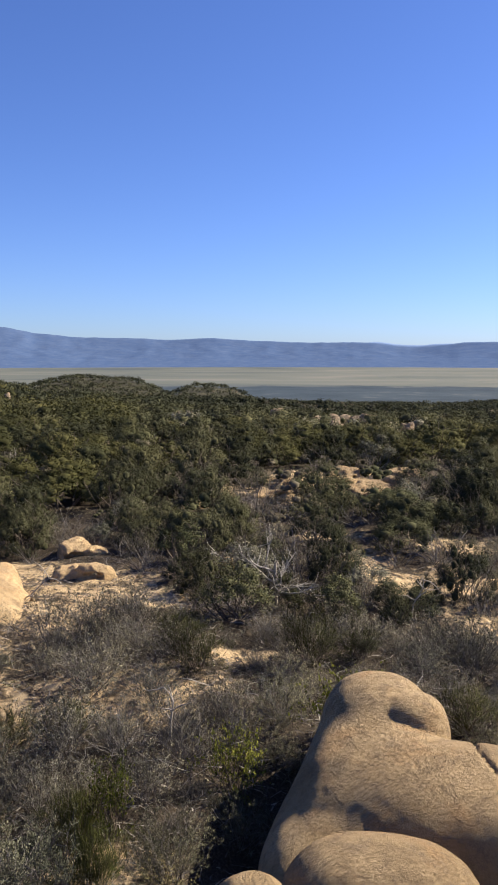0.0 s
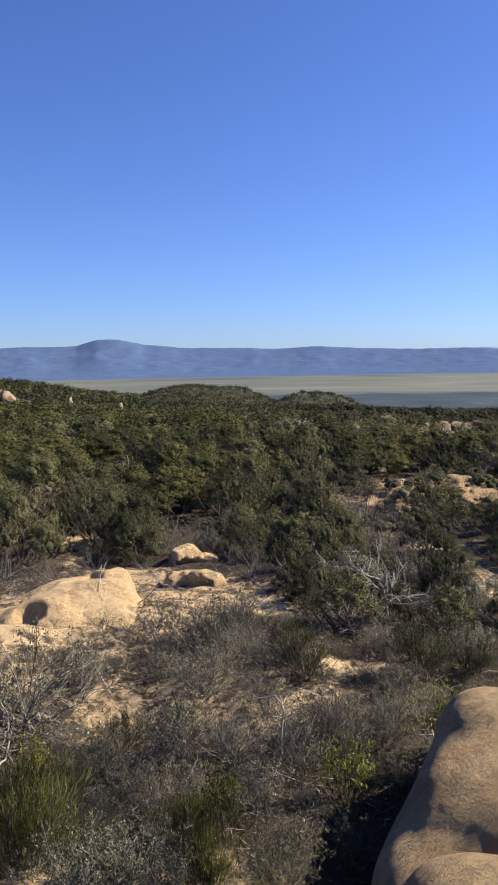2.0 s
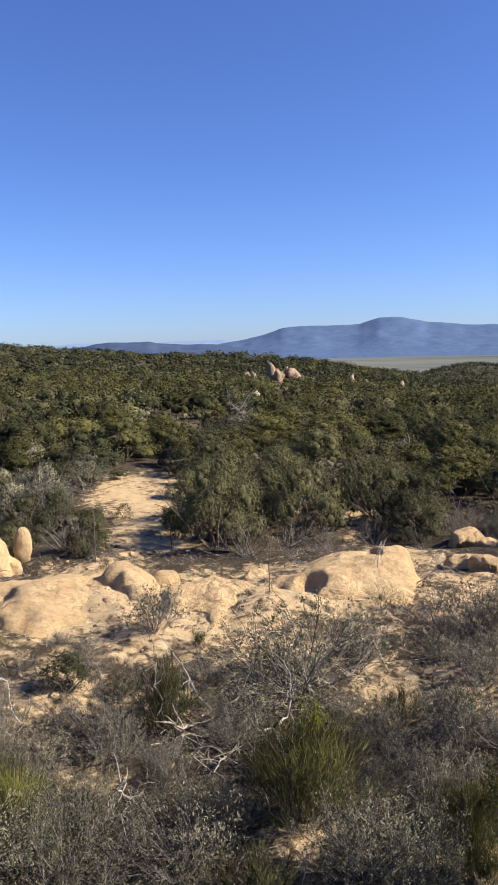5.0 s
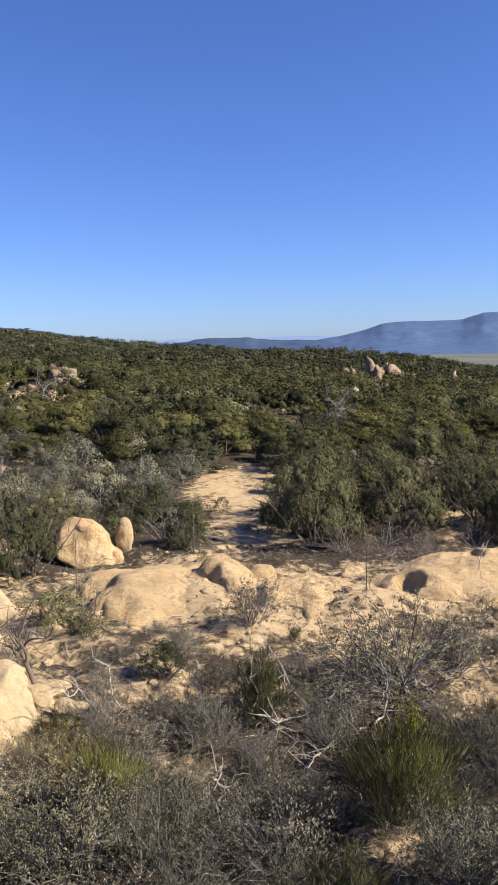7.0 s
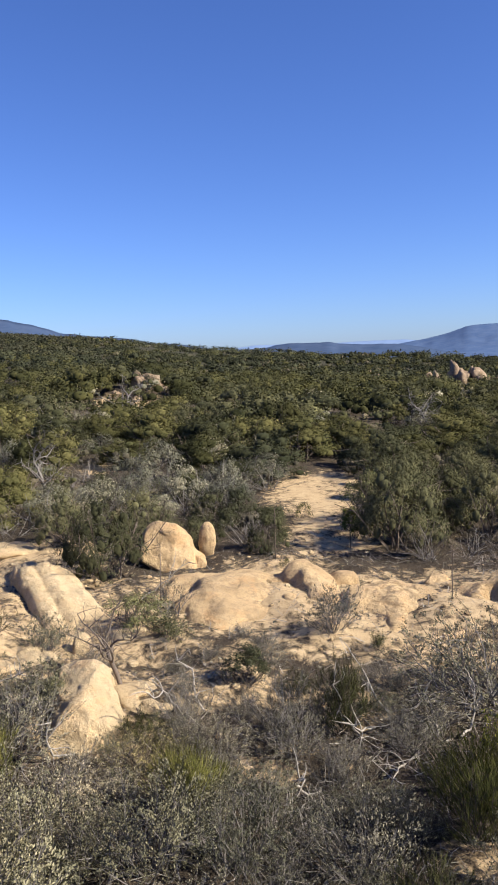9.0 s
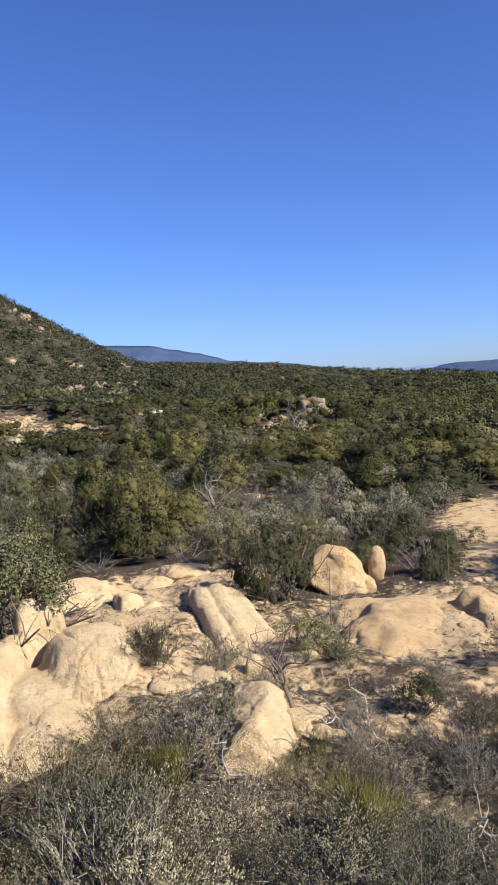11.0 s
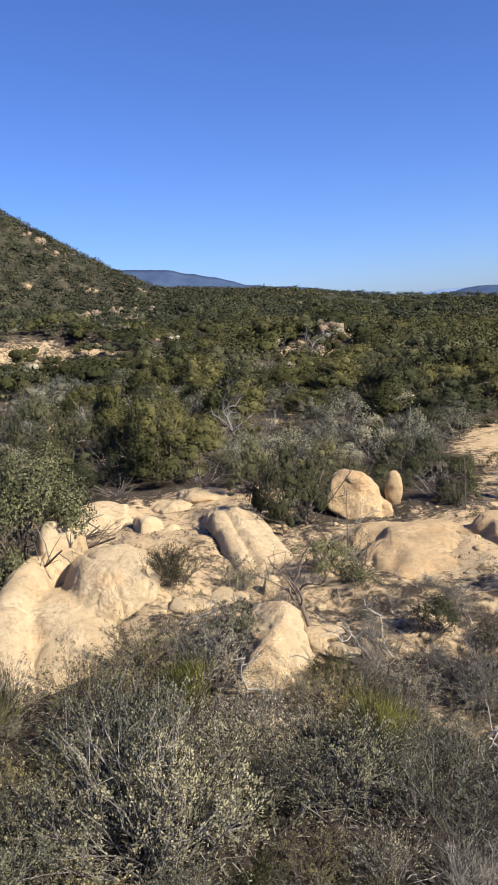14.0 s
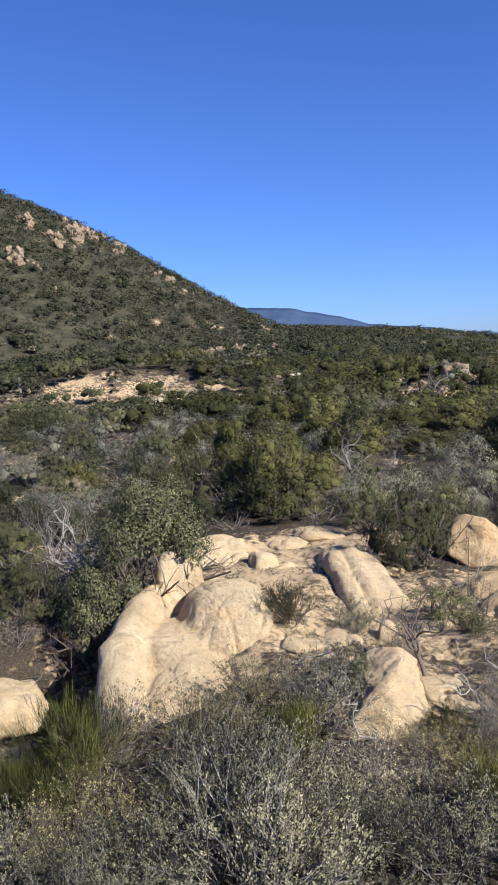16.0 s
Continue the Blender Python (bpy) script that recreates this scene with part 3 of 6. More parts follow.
def rock_mesh(name, lumps, mat, cell=0.06, k=0.1, rough=0.1, size=0.8, seed=0, cracks=(), cuts=0, pits=0.0, bevel=0.05, warp=0.26, veins=0.035, floor=-0.33):
    """A weathered rock: ellipsoids run together, split along cracks, cut by flat faces and roughened."""
    solid = np.array([l[:6] if len(l) == 8 else (*l[e:e + 3], l[6], l[6], l[6] * 1.3) for l in lumps if l[-1] > 0 for e in ((0,) if len(l) == 8 else (0, 3))])
    wide = np.maximum(solid[:, 3], solid[:, 4])
    low = np.array((min(solid[:, 0] - wide), min(solid[:, 1] - wide), floor + 0.03)) - 0.25
    top = np.array((max(solid[:, 0] + wide), max(solid[:, 1] + wide), max(solid[:, 2] + solid[:, 5]))) + 0.25
    n = np.ceil((top - low) / cell).astype(int) + 1
    g = np.stack(np.meshgrid(*[low[i] + cell * np.arange(n[i]) for i in range(3)], indexing="ij"), -1).reshape(-1, 3)
    bend = warp * np.stack([wave3(g / 0.95, seed + o) + 0.5 * wave3(g / 0.36, seed + o + 5) for o in (31, 37, 41)], -1)
    d = lump_field(g + bend, lumps, k, cuts, seed, bevel)
    near = np.abs(d) < 0.5
    p = g[near]
    dn = d[near]
    amp, scale = rough, size
    for o in range(5):
        dn = dn + amp * wave3(p / scale, seed + o)
        amp, scale = amp * 0.56, scale * 0.43
    if veins:
        web = wave3((p + 0.5 * bend[near]) / np.array((0.75, 0.75, 1.1)), seed + 81) + 0.35 * wave3(p / 0.2, seed + 83)
        dn = dn + veins * np.exp(-(web / 0.035) ** 2) * np.clip(0.6 + 2 * wave3(p / 1.3, seed + 87), 0, 1.3)
    if pits:
        dn = dn + pits * np.clip(wave3(p / (size * 0.35), seed + 50) - 0.12, 0, None) * 2
    for nx, ny, nz, off, width, deep in cracks:
        v = np.array((nx, ny, nz), float)
        v /= np.linalg.norm(v)
        dn = dn + deep * np.exp(-((p @ v - off + 0.25 * wave3(p / 0.6, seed + 9)) / width) ** 2)
    d[near] = dn
    d = np.maximum(d, floor - g[:, 2])
    v, q = skin(d.reshape(n), low, cell)
    return mesh_from(name, v, q, mat, True)


ROCKS = []


def named_rock(name, yaw, r, lumps, mat, label, **more):
    sink, turn = more.pop("sink", 0.05), more.pop("turn", 0.0)
    me = rock_mesh(name, lumps, mat, seed=more.pop("seed", int(yaw * 7 + r * 3) % 97), **more)
    x, y = polar(yaw, r)
    ob = new(name, me)
    ob.matrix_world = pose(x, y, ground_at(x, y) - sink, 0, 0, yaw + turn)
    a = radians(yaw + turn)
    for l in lumps:
        if l[-1] > 0:
            spots = ((l[0], l[1], min(l[3], l[4])),) if len(l) == 8 else [(l[0] + (l[3] - l[0]) * i / 4, l[1] + (l[4] - l[1]) * i / 4, l[6]) for i in range(5)]
            ROCKS.extend((x + u * math.cos(a) - v * math.sin(a), y + u * math.sin(a) + v * math.cos(a), w * 0.9) for u, v, w in spots)
    return tagged(ob, label, "boulder" if "boulder" in name else "rock outcrop")


def build_rocks():
    # the whaleback below the lookout, with a cleft knob at its far end
    named_rock("whaleback_boulder", -11.6, 8.2, (
        (0.7, 0.36, 0.14, 1.62, 1.08, 1.0, 0, 1), (-0.42, 0.35, -0.1, 1.05, 1.7, 0.74, -10, 1), (-0.36, 1.8, 0.42, 0.76, 0.76, 0.94, 0, 1), (-0.3, 1.05, 0.2, 0.72, 0.7, 0.86, 0, 1), (2.2, 0.6, 0.1, 1.2, 1.4, 0.95, 0, 1),
        (-0.7, 0.9, 0.1, 0.5, 0.9, 0.8, -8, 1), (0.06, 1.46, 0.76, 0.46, 0.48, 0.55, 0, 3), (-0.2, -1.25, 0.32, 0.95, 0.66, 0.74, 4, 2)),
        ROCK_TAN, "large rounded tan sandstone boulder with a cleft knob", cell=0.036, k=0.32, rough=0.016, size=0.3, seed=3, warp=0.02, veins=0.0, cracks=((1, 0.25, 0, 1.02, 0.025, 0.06),))
    named_rock("boulder", -0.4, 6.5, ((0, 0, 0.45, 0.42, 0.5, 0.56, 0, 1), (0.3, -0.5, 0.2, 0.6, 0.6, 0.5, 0, 1)), ROCK_TAN, "small rounded tan sandstone boulder beside the whaleback", cell=0.045, rough=0.05, seed=9)
    # the rock under the lookout
    named_rock("lookout_rock", 180, 0.4, ((0, 0, 1.5, 1.15, 1.3, 2.3, 0, 1), (0.3, -1.2, 0.8, 1.9, 1.8, 2.2, 0, 1)), ROCK_TAN, "tall tan sandstone rock under the lookout", cell=0.12, seed=12)
    # broad outcrop with hollows
    named_rock("domed_outcrop", 21.6, 17.0, (
        (0.45, 0.75, -0.05, 1.5, 2.1, 1.2, 0, 1), (-0.35, -0.45, 0.15, 0.95, 0.9, 1.02, 0, 1), (0.9, -0.3, -0.05, 1.0, 0.9, 0.95, 0, 1), (1.15, 2.0, 0.25, 0.62, 0.75, 0.85, 0, 1), (1.95, 0.2, -0.2, 0.95, 1.1, 0.8, 0, 3),
        (-0.6, 2.4, -0.3, 1.8, 1.4, 0.9, 0, 1), (0.5, -1.95, 0.0, 1.4, 0.6, 0.46, 0, 1), (-0.15, -1.7, 0.15, 0.5, 0.4, 0.48, 0, 1),
        (-1.15, 0.0, -0.1, 0.8, 1.3, 0.95, 0, 1), (-0.72, -0.75, 1.16, 0.32, 0.45, 0.36, -20, -1), (-1.65, -0.95, 0.5, 0.46, 0.6, 0.6, 0, -1), (0.75, 1.75, 1.1, 0.17, 0.34, 0.26, 0, -1),
        (0.6, -1.6, 0.0, 0.7, -0.9, 0.75, 0.05, 0.03, -1), (1.15, -1.5, 0.0, 1.2, -0.9, 0.6, 0.07, 0.03, -1)),
        ROCK_WARM, "broad domed tan sandstone outcrop with weathered hollows", cell=0.055, k=0.22, rough=0.07, size=0.5, seed=4, pits=0.03, sink=0.78, warp=0.14, veins=0.02)
    named_rock("boulder", 12.3, 21.6, ((-0.1, 0.1, -0.05, 0.56, 0.6, 0.52, 0, 1), (0.4, -0.15, -0.05, 0.42, 0.4, 0.36, 0, 3), (-0.05, -0.5, 0.1, 0.3, 0.2, 0.14, 0, -1)), ROCK_WARM, "rounded tan boulder among dry brush", cell=0.042, k=0.08, rough=0.12, size=0.35, warp=0.16, veins=0.03, cuts=4, bevel=0.04)
    named_rock("boulder", 11.4, 19.1, ((0.1, 0, -0.05, 0.5, 0.45, 0.46, 0, 1), (-0.5, 0.3, -0.1, 0.5, 0.5, 0.36, 0, 3), (-0.05, -0.42, 0.12, 0.34, 0.2, 0.12, 10, -1)), ROCK_WARM, "low rounded tan boulder among dry brush", cell=0.042, k=0.07, rough=0.12, size=0.35, warp=0.16, veins=0.03, cuts=4, bevel=0.04)
    named_rock("boulder", 1.5, 19.4, ((0, 0, 0.05, 0.22, 0.2, 0.26, 0, 1),), ROCK_TAN, "small tan stone under a dark bush", cell=0.06, rough=0.04)
    # eroded ribs and domes beside the trail
    named_rock("eroded_outcrop", 31.0, 15.5, ((0.0, 0.9, 0.0, 1.3, 1.0, 0.75, 0, 1), (0.0, 1.2, 0.42, 0.05, -0.7, 0.12, 0.3, 0.28, 1), (0.05, -0.6, 0.15, -0.15, -1.3, -0.05, 0.3, 0.26, 1), (0.6, 1.0, 0.35, 0.75, -0.4, 0.05, 0.36, 0.34, 3),
        (1.1, 0.6, 0.2, 1.15, -0.5, 0.0, 0.34, 0.3, 3), (0.45, -0.8, 0.0, 0.4, 0.5, 0.36, 0, 3), (0.95, -0.9, 0.0, 0.4, 0.4, 0.3, 0, 3), (-0.75, 0.3, 0.3, -0.6, -1.0, -0.1, 0.28, 0.26, 3)),
        ROCK_WARM, "eroded tan sandstone outcrop of broken ribs", cell=0.042, k=0.1, rough=0.09, size=0.35, cuts=3, bevel=0.04, veins=0.03, warp=0.12, sink=0.5)
    named_rock("domed_outcrop", 42.0, 16.5, ((-0.3, 0.6, -0.3, 1.2, 1.6, 0.88, 0, 1), (-0.5, -0.3, -0.4, 1.0, 1.2, 0.8, 0, 1), (0.42, -0.1, -0.1, 0.35, 0.4, 0.46, 0, 2), (0.3, 1.9, -0.4, 2.1, 1.5, 0.7, 0, 1),
        (1.45, 1.5, -0.05, 1.9, -0.1, -0.2, 0.58, 0.54, 1), (1.9, -0.1, -0.2, 2.45, -1.7, -0.36, 0.54, 0.42, 1), (-1.2, 1.8, -0.35, 1.2, 1.2, 0.6, 0, 1), (0.9, -0.6, -0.3, 0.8, 0.6, 0.5, 0, 1)),
        ROCK_WARM, "smooth low tan sandstone domes beside thin stalks", cell=0.058, k=0.25, rough=0.1, size=0.6, pits=0.03, sink=0.24)
    named_rock("boulder", 47.2, 20.8, ((-0.15, 0, 0.25, 0.72, 0.8, 0.95, 0, 1), (0.36, -0.1, 0.05, 0.56, 0.6, 0.76, 0, 1), (0.75, -0.2, 0.05, 0.2, 0.3, 0.34, 0, 3)), ROCK_WARM, "rounded pale boulder at the edge of brush", cell=0.04, k=0.12, rough=0.1, size=0.35, seed=8, cuts=7, bevel=0.04, warp=0.16, veins=0.03)
    named_rock("boulder", 44.5, 21.2, ((0, 0, 0.45, 0.23, 0.24, 0.6, 0, 1),), ROCK_WARM, "small upright pale boulder", cell=0.05, rough=0.03)
    # pale outcrops
    named_rock("cleft_outcrop", 56.0, 16.5, ((-0.5, 2.7, 0.32, 0.12, 0.0, -0.12, 0.3, 0.3, 1), (-0.1, 2.7, 0.24, 0.52, 0.05, -0.2, 0.38, 0.38, 3), (0.3, 2.7, 0.12, 0.95, 0.1, -0.3, 0.4, 0.4, 1), (0.3, 2.2, -0.3, 0.8, 1.6, 0.45, -10, 1), (0.5, 0.3, -0.35, 0.8, 0.7, 0.4, 0, 1), (-0.2, 3.4, 0.05, 0.7, 0.6, 0.45, 0, 1),
        (-0.95, 1.9, 0.1, 0.32, 0.8, 0.6, 12, -1)), ROCK_PALE, "long pale granite slab split by a cleft", cell=0.04, k=0.13, rough=0.05, size=0.4, warp=0.08, veins=0.02)
    named_rock("boulder", 53.7, 12.1, ((0.0, 0.1, -0.12, 0.56, 1.05, 0.82, 8, 1), (-0.1, 0.9, -0.1, 0.6, 0.6, 0.5, 0, 1), (-0.15, -0.6, -0.15, 0.5, 0.5, 0.5, 0, 1)), ROCK_PALE,
               "angular pale granite boulder among dead branches", cell=0.036, k=0.12, rough=0.065, size=0.35, seed=21, cuts=7, bevel=0.025, sink=0.06, warp=0.08, veins=0.025)
    named_rock("flat_slab", 50.2, 12.6, ((0, 0, -0.2, 0.6, 0.7, 0.36, 0, 1), (0.4, -0.4, -0.15, 0.3, 0.3, 0.3, 0, 2)), ROCK_PALE, "low pale granite slab under dead twigs", cell=0.05, rough=0.1, size=0.5, cuts=3, bevel=0.04)
    named_rock("boulder", 53.6, 15.0, ((0, 0, 0.05, 0.24, 0.26, 0.36, 0, 1),), ROCK_PALE, "small upright pale stone behind a dead tree", cell=0.04, rough=0.05, cuts=2)
    named_rock("boulder", 57.0, 20.6, ((0, 0, 0.0, 0.5, 0.6, 0.42, 0, 1), (-0.5, 0.2, -0.1, 0.5, 0.5, 0.3, 0, 2)), ROCK_PALE, "flat pale granite rock at the head of a slab", cell=0.05, rough=0.08, cuts=4, bevel=0.03, sink=0.15)
    named_rock("pale_outcrop", 67.0, 15.0, (
        (0.45, 0.55, 0.15, 1.1, 1.75, 1.4, 10, 1), (0.0, -0.9, 0.0, 1.1, 1.5, 0.9, 0, 1), (-0.6, -0.4, 0.1, 1.0, 2.2, 0.9, 0, 1), (1.1, 0.7, 0.2, 0.8, 1.0, 0.7, 0, 1),
        (-0.95, -0.7, -0.3, 1.0, 2.5, 1.3, 4, 1), (-0.9, 2.0, 0.95, -1.3, 0.9, 0.82, 0.42, 0.42, 1), (-1.3, 0.9, 0.82, -1.6, -0.9, 0.62, 0.42, 0.46, 1), (-1.6, -0.9, 0.62, -1.45, -2.9, 0.12, 0.46, 0.44, 1),
        (-0.6, 2.0, 0.8, 0.6, 0.75, 1.35, 0, 3), (0.15, 2.3, 0.45, 0.6, 0.7, 0.75, 0, 3), (0.95, -0.75, 0.52, 0.42, 0.44, 0.5, 0, 3), (0.25, -1.5, 0.2, 0.7, 0.6, 0.6, 0, 3), (-0.5, -1.9, 0.3, 0.66, 0.8, 0.5, 0, 3),
        (-2.55, -0.7, 0.15, 0.62, 2.2, 1.2, 4, -1)),
        ROCK_PALE, "large smooth pale granite outcrop curving over a dark hollow", cell=0.045, k=0.12, rough=0.05, size=0.4, seed=5, cuts=6, bevel=0.05, sink=0.72, warp=0.06, veins=0.03, floor=-1.3,
        cracks=((0.8, 0.1, -0.55, 0.1, 0.024, 0.045), (0.8, -0.55, 0.2, 0.6, 0.024, 0.03), (0.3, 1, 0.3, -0.65, 0.024, 0.05), (1, 0.25, 0.1, 0.35, 0.022, 0.04)))
    named_rock("flat_slab", 66.0, 21.6, ((0, 0, -0.1, 0.8, 1.5, 0.75, 0, 1), (0.6, -1.0, -0.1, 0.5, 0.5, 0.4, 0, 2)), ROCK_PALE, "tilted pale granite slab behind others", cell=0.05, k=0.1, rough=0.07, cuts=6, bevel=0.03, sink=0.22)
    named_rock("boulder", 62.7, 20.0, ((0, 0, 0.05, 0.38, 0.4, 0.46, 0, 1), (0.5, -0.3, -0.05, 0.4, 0.35, 0.36, 0, 3)), ROCK_PALE, "rounded pale granite boulder behind others", cell=0.05, rough=0.07, cuts=4, bevel=0.03, sink=0.16)
    named_rock("flat_slab", 82.0, 16.0, ((0, 0, -0.05, 0.85, 1.1, 0.42, 0, 1), (0.35, -0.7, -0.1, 0.45, 0.5, 0.36, 0, 3)), ROCK_PALE, "low flat pale granite slab", cell=0.06, rough=0.09, size=0.6, cuts=2, cracks=((0.3, 1, 0, -0.2, 0.02, 0.06),))
    # rock darker than its neighbours puts the oak's shade into the colour
    named_rock("boulder", 78.4, 18.6, ((0, 0, -0.1, 0.7, 0.7, 0.7, 0, 1), (0.8, 0.4, -0.1, 0.6, 0.6, 0.6, 0, 1)), ROCK_FAR, "boulder under an oak bush, shade painted in as grey", cell=0.07, cuts=3, rough=0.06, sink=0.3)
    for yaw, r, w, h in ((60.0, 22.5, 0.8, 0.2), (58.2, 23.0, 0.9, 0.2), (57.5, 14.2, 0.6, 0.12),
                         (60.2, 14.0, 0.4, 0.16), (34.5, 18.2, 0.4, 0.3),
                         (28.0, 18.0, 0.5, 0.35), (26.8, 14.6, 0.35, 0.3), (50.6, 15.6, 0.4, 0.12), 
                         (58.0, 20.6, 0.7, 0.25), (37.6, 16.6, 0.5, 0.25), (33.2, 13.6, 0.4, 0.22)):
        named_rock("boulder", yaw, r, ((0, 0, 0.0, w, w * 0.9, h, 0, 1), (w * 0.6, 0.1, -0.05, w * 0.5, w * 0.6, h * 0.7, 0, 3)), ROCK_PALE if yaw > 50 else ROCK_WARM, "small pale boulder on sand and litter", cell=0.07, rough=0.1, size=0.4, k=0.04, cuts=6, bevel=0.03, sink=0.05 + 0.2 * h)
    # mid distance
    for yaw, r, w, h in ((-8.2, 30.5, 0.9, 0.32), (-10.4, 32.0, 0.6, 0.4), (-9.4, 31.2, 0.8, 0.3), (-7.2, 33.0, 0.7, 0.3), (-9.2, 28.8, 0.8, 0.2), (-3.3, 29.0, 0.6, 0.3), (-1.7, 30.5, 0.8, 0.24), (-2.4, 32.5, 0.7, 0.3), (2.5, 30.0, 0.6, 0.25), (4.2, 28.0, 0.5, 0.25),
                         (-7.0, 36.0, 0.9, 0.3), (-10.6, 36.0, 0.8, 0.3)):
        named_rock("boulder", yaw, r, ((0, 0, 0.05, w, w, h, 0, 1), (w * 0.7, 0.1, 0.0, w * 0.6, w * 0.6, h * 0.75, 0, 2), (-w * 0.4, -w * 0.8, -0.1, w * 0.6, w * 0.5, h * 0.6, 0, 2)), ROCK_TAN, "low orange-tan boulder in the scrub", cell=0.1, rough=0.14, k=0.05, cuts=3)


build_rocks()
# the shaded pit beside the whaleback stays free of brush
for yaw, r, w in ((9.8, 41.5, 2.0), (9.6, 36.5, 1.0), (32.8, 45.0, 1.4), (-2.0, 7.6, 0.8), (-1.0, 8.6, 0.6), (-3.6, 9.6, 0.4), (0.5, 7.2, 0.4), (12.4, 20.3, 0.8), (11.6, 18.2, 0.7), (47.0, 19.6, 0.7)):
    ROCKS.append((*polar(yaw, r), w))


def scatter_far_rocks():
    rng = random.Random(5)
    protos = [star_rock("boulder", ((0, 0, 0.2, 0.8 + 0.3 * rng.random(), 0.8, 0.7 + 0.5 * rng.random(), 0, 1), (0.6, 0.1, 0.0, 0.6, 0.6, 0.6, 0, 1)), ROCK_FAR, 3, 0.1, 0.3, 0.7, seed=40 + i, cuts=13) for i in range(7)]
    # yaw, distance, how many, spread across, spread in depth, size
    groups = ((-4.4, 88, 16, 4.0, 3.0, 1.4), (-7.2, 94, 9, 3.0, 2.0, 1.2), (9.8, 45, 7, 1.3, 1.0, 0.8), (25.0, 130, 44, 2.8, 3.0, 1.35), (27.8, 132, 30, 4.5, 4.0, 1.05), (19.2, 124, 34, 3.6, 3.0, 1.15), (31.0, 138, 10, 4.0, 5.0, 1.4),
              (32.7, 47.5, 1, 0.1, 0.1, 0.5), (48.2, 74, 9, 1.8, 1.5, 1.0), (49.6, 71, 4, 1.8, 1.0, 0.6), (31.5, 190, 8, 6.0, 5.0, 1.2), (42.0, 110, 10, 12.0, 15.0, 0.8), (36.0, 150, 10, 15.0, 25.0, 1.0),
              (55.0, 95, 12, 10.0, 14.0, 0.8), (62.3, 175, 26, 8.0, 3.0, 1.3), (65.6, 170, 20, 6.0, 3.0, 1.2), (72.0, 68, 5, 6.0, 3.0, 0.4), (75.9, 276, 18, 3.4, 7.0, 2.1), (74.6, 300, 40, 4.0, 12.0, 1.9), (73.9, 322, 18, 4.0, 7.0, 1.8), (73.0, 330, 14, 3.0, 8.0, 1.3), (72.0, 290, 14, 6.0, 14.0, 1.0), (69.5, 300, 12, 6.0, 14.0, 0.9), (71.6, 318, 8, 1.6, 4.0, 1.8), (77.6, 285, 13, 4.0, 7.0, 1.9),
              (78.7, 243, 9, 3.0, 4.0, 1.6), (67.5, 280, 10, 5.0, 5.0, 1.4), (76.3, 229, 1, 0.2, 0.2, 2.0), (77.3, 243, 3, 2.0, 3.0, 1.3), (66.0, 246, 8, 5.0, 4.0, 1.2), (-12.0, 80, 10, 9.0, 8.0, 0.7), (7.0, 120, 8, 14.0, 20.0, 0.8), (0.0, 100, 10, 12.0, 16.0, 0.7),
              (12.0, 90, 6, 8.0, 12.0, 0.6), (-8, 150, 8, 20, 20, 1.0))
    heaps = []
    for yaw, r, count, across, deep, size in groups:
        for _ in range(count):
            x, y = polar(yaw, r + rng.gauss(0, deep * 0.6))
            s = rng.gauss(0, across * 0.6)
            x, y = x + s * math.cos(radians(yaw)), y + s * math.sin(radians(yaw))
            k = size * (0.45 + 0.8 * rng.random() ** 2)
            me = rng.choice(protos)
            m = pose(x, y, ground_at(x, y) + 0.15 * k, rng.uniform(-15, 15), rng.uniform(-15, 15), rng.uniform(0, 360)) @ Matrix.Diagonal((k, k, k * rng.uniform(0.8, 2.6 if 120 < r < 135 else 1.3), 1))
            if r >= 140:
                v = np.empty(len(me.vertices) * 3)
                me.vertices.foreach_get("co", v)
                heaps.append((v.reshape(-1, 3) @ np.array(m)[:3, :3].T + np.array(m)[:3, 3], ball(3)[1]))
                continue
            ob = new("boulder", me)
            ob.matrix_world = m
            tagged(ob, "weathered tan granite boulder standing in scrub", "boulder", "boulders in the scrub")
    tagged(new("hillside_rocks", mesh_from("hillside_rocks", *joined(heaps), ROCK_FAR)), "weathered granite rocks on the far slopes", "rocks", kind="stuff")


scatter_far_rocks()


# ---- shrubs ----
def tube(path, r0, r1, sides=3):
    path = np.asarray(path)
    n = len(path)
    d = np.gradient(path, axis=0)
    d /= np.linalg.norm(d, axis=1)[:, None] + 1e-9
    a = np.cross(d, (0.31, 0.17, 0.93))
    a /= np.linalg.norm(a, axis=1)[:, None] + 1e-9
    b = np.cross(d, a)
    rad = np.linspace(r0, r1, n)[:, None]
    rings = [path + rad * (a * math.cos(2 * math.pi * i / sides) + b * math.sin(2 * math.pi * i / sides)) for i in range(sides)]
    v = np.stack(rings, 1).reshape(-1, 3)
    f = []
    for i in range(n - 1):
        for j in range(sides):
            k = (j + 1) % sides
            p, q, s, t = i * sides + j, i * sides + k, (i + 1) * sides + k, (i + 1) * sides + j
            f += [(p, q, s), (p, s, t)]
    return v, np.array(f)


def twig(rng, start, way, length, bend=0.25, steps=4):
    pts, p, d = [np.array(start)], np.array(start, float), np.array(way, float)
    for _ in range(steps):
        d = d + rng.normal(0, bend, 3)
        d[2] += 0.06
        d /= np.linalg.norm(d)
        p = p + d * length / steps
        pts.append(p.copy())
    return np.array(pts)


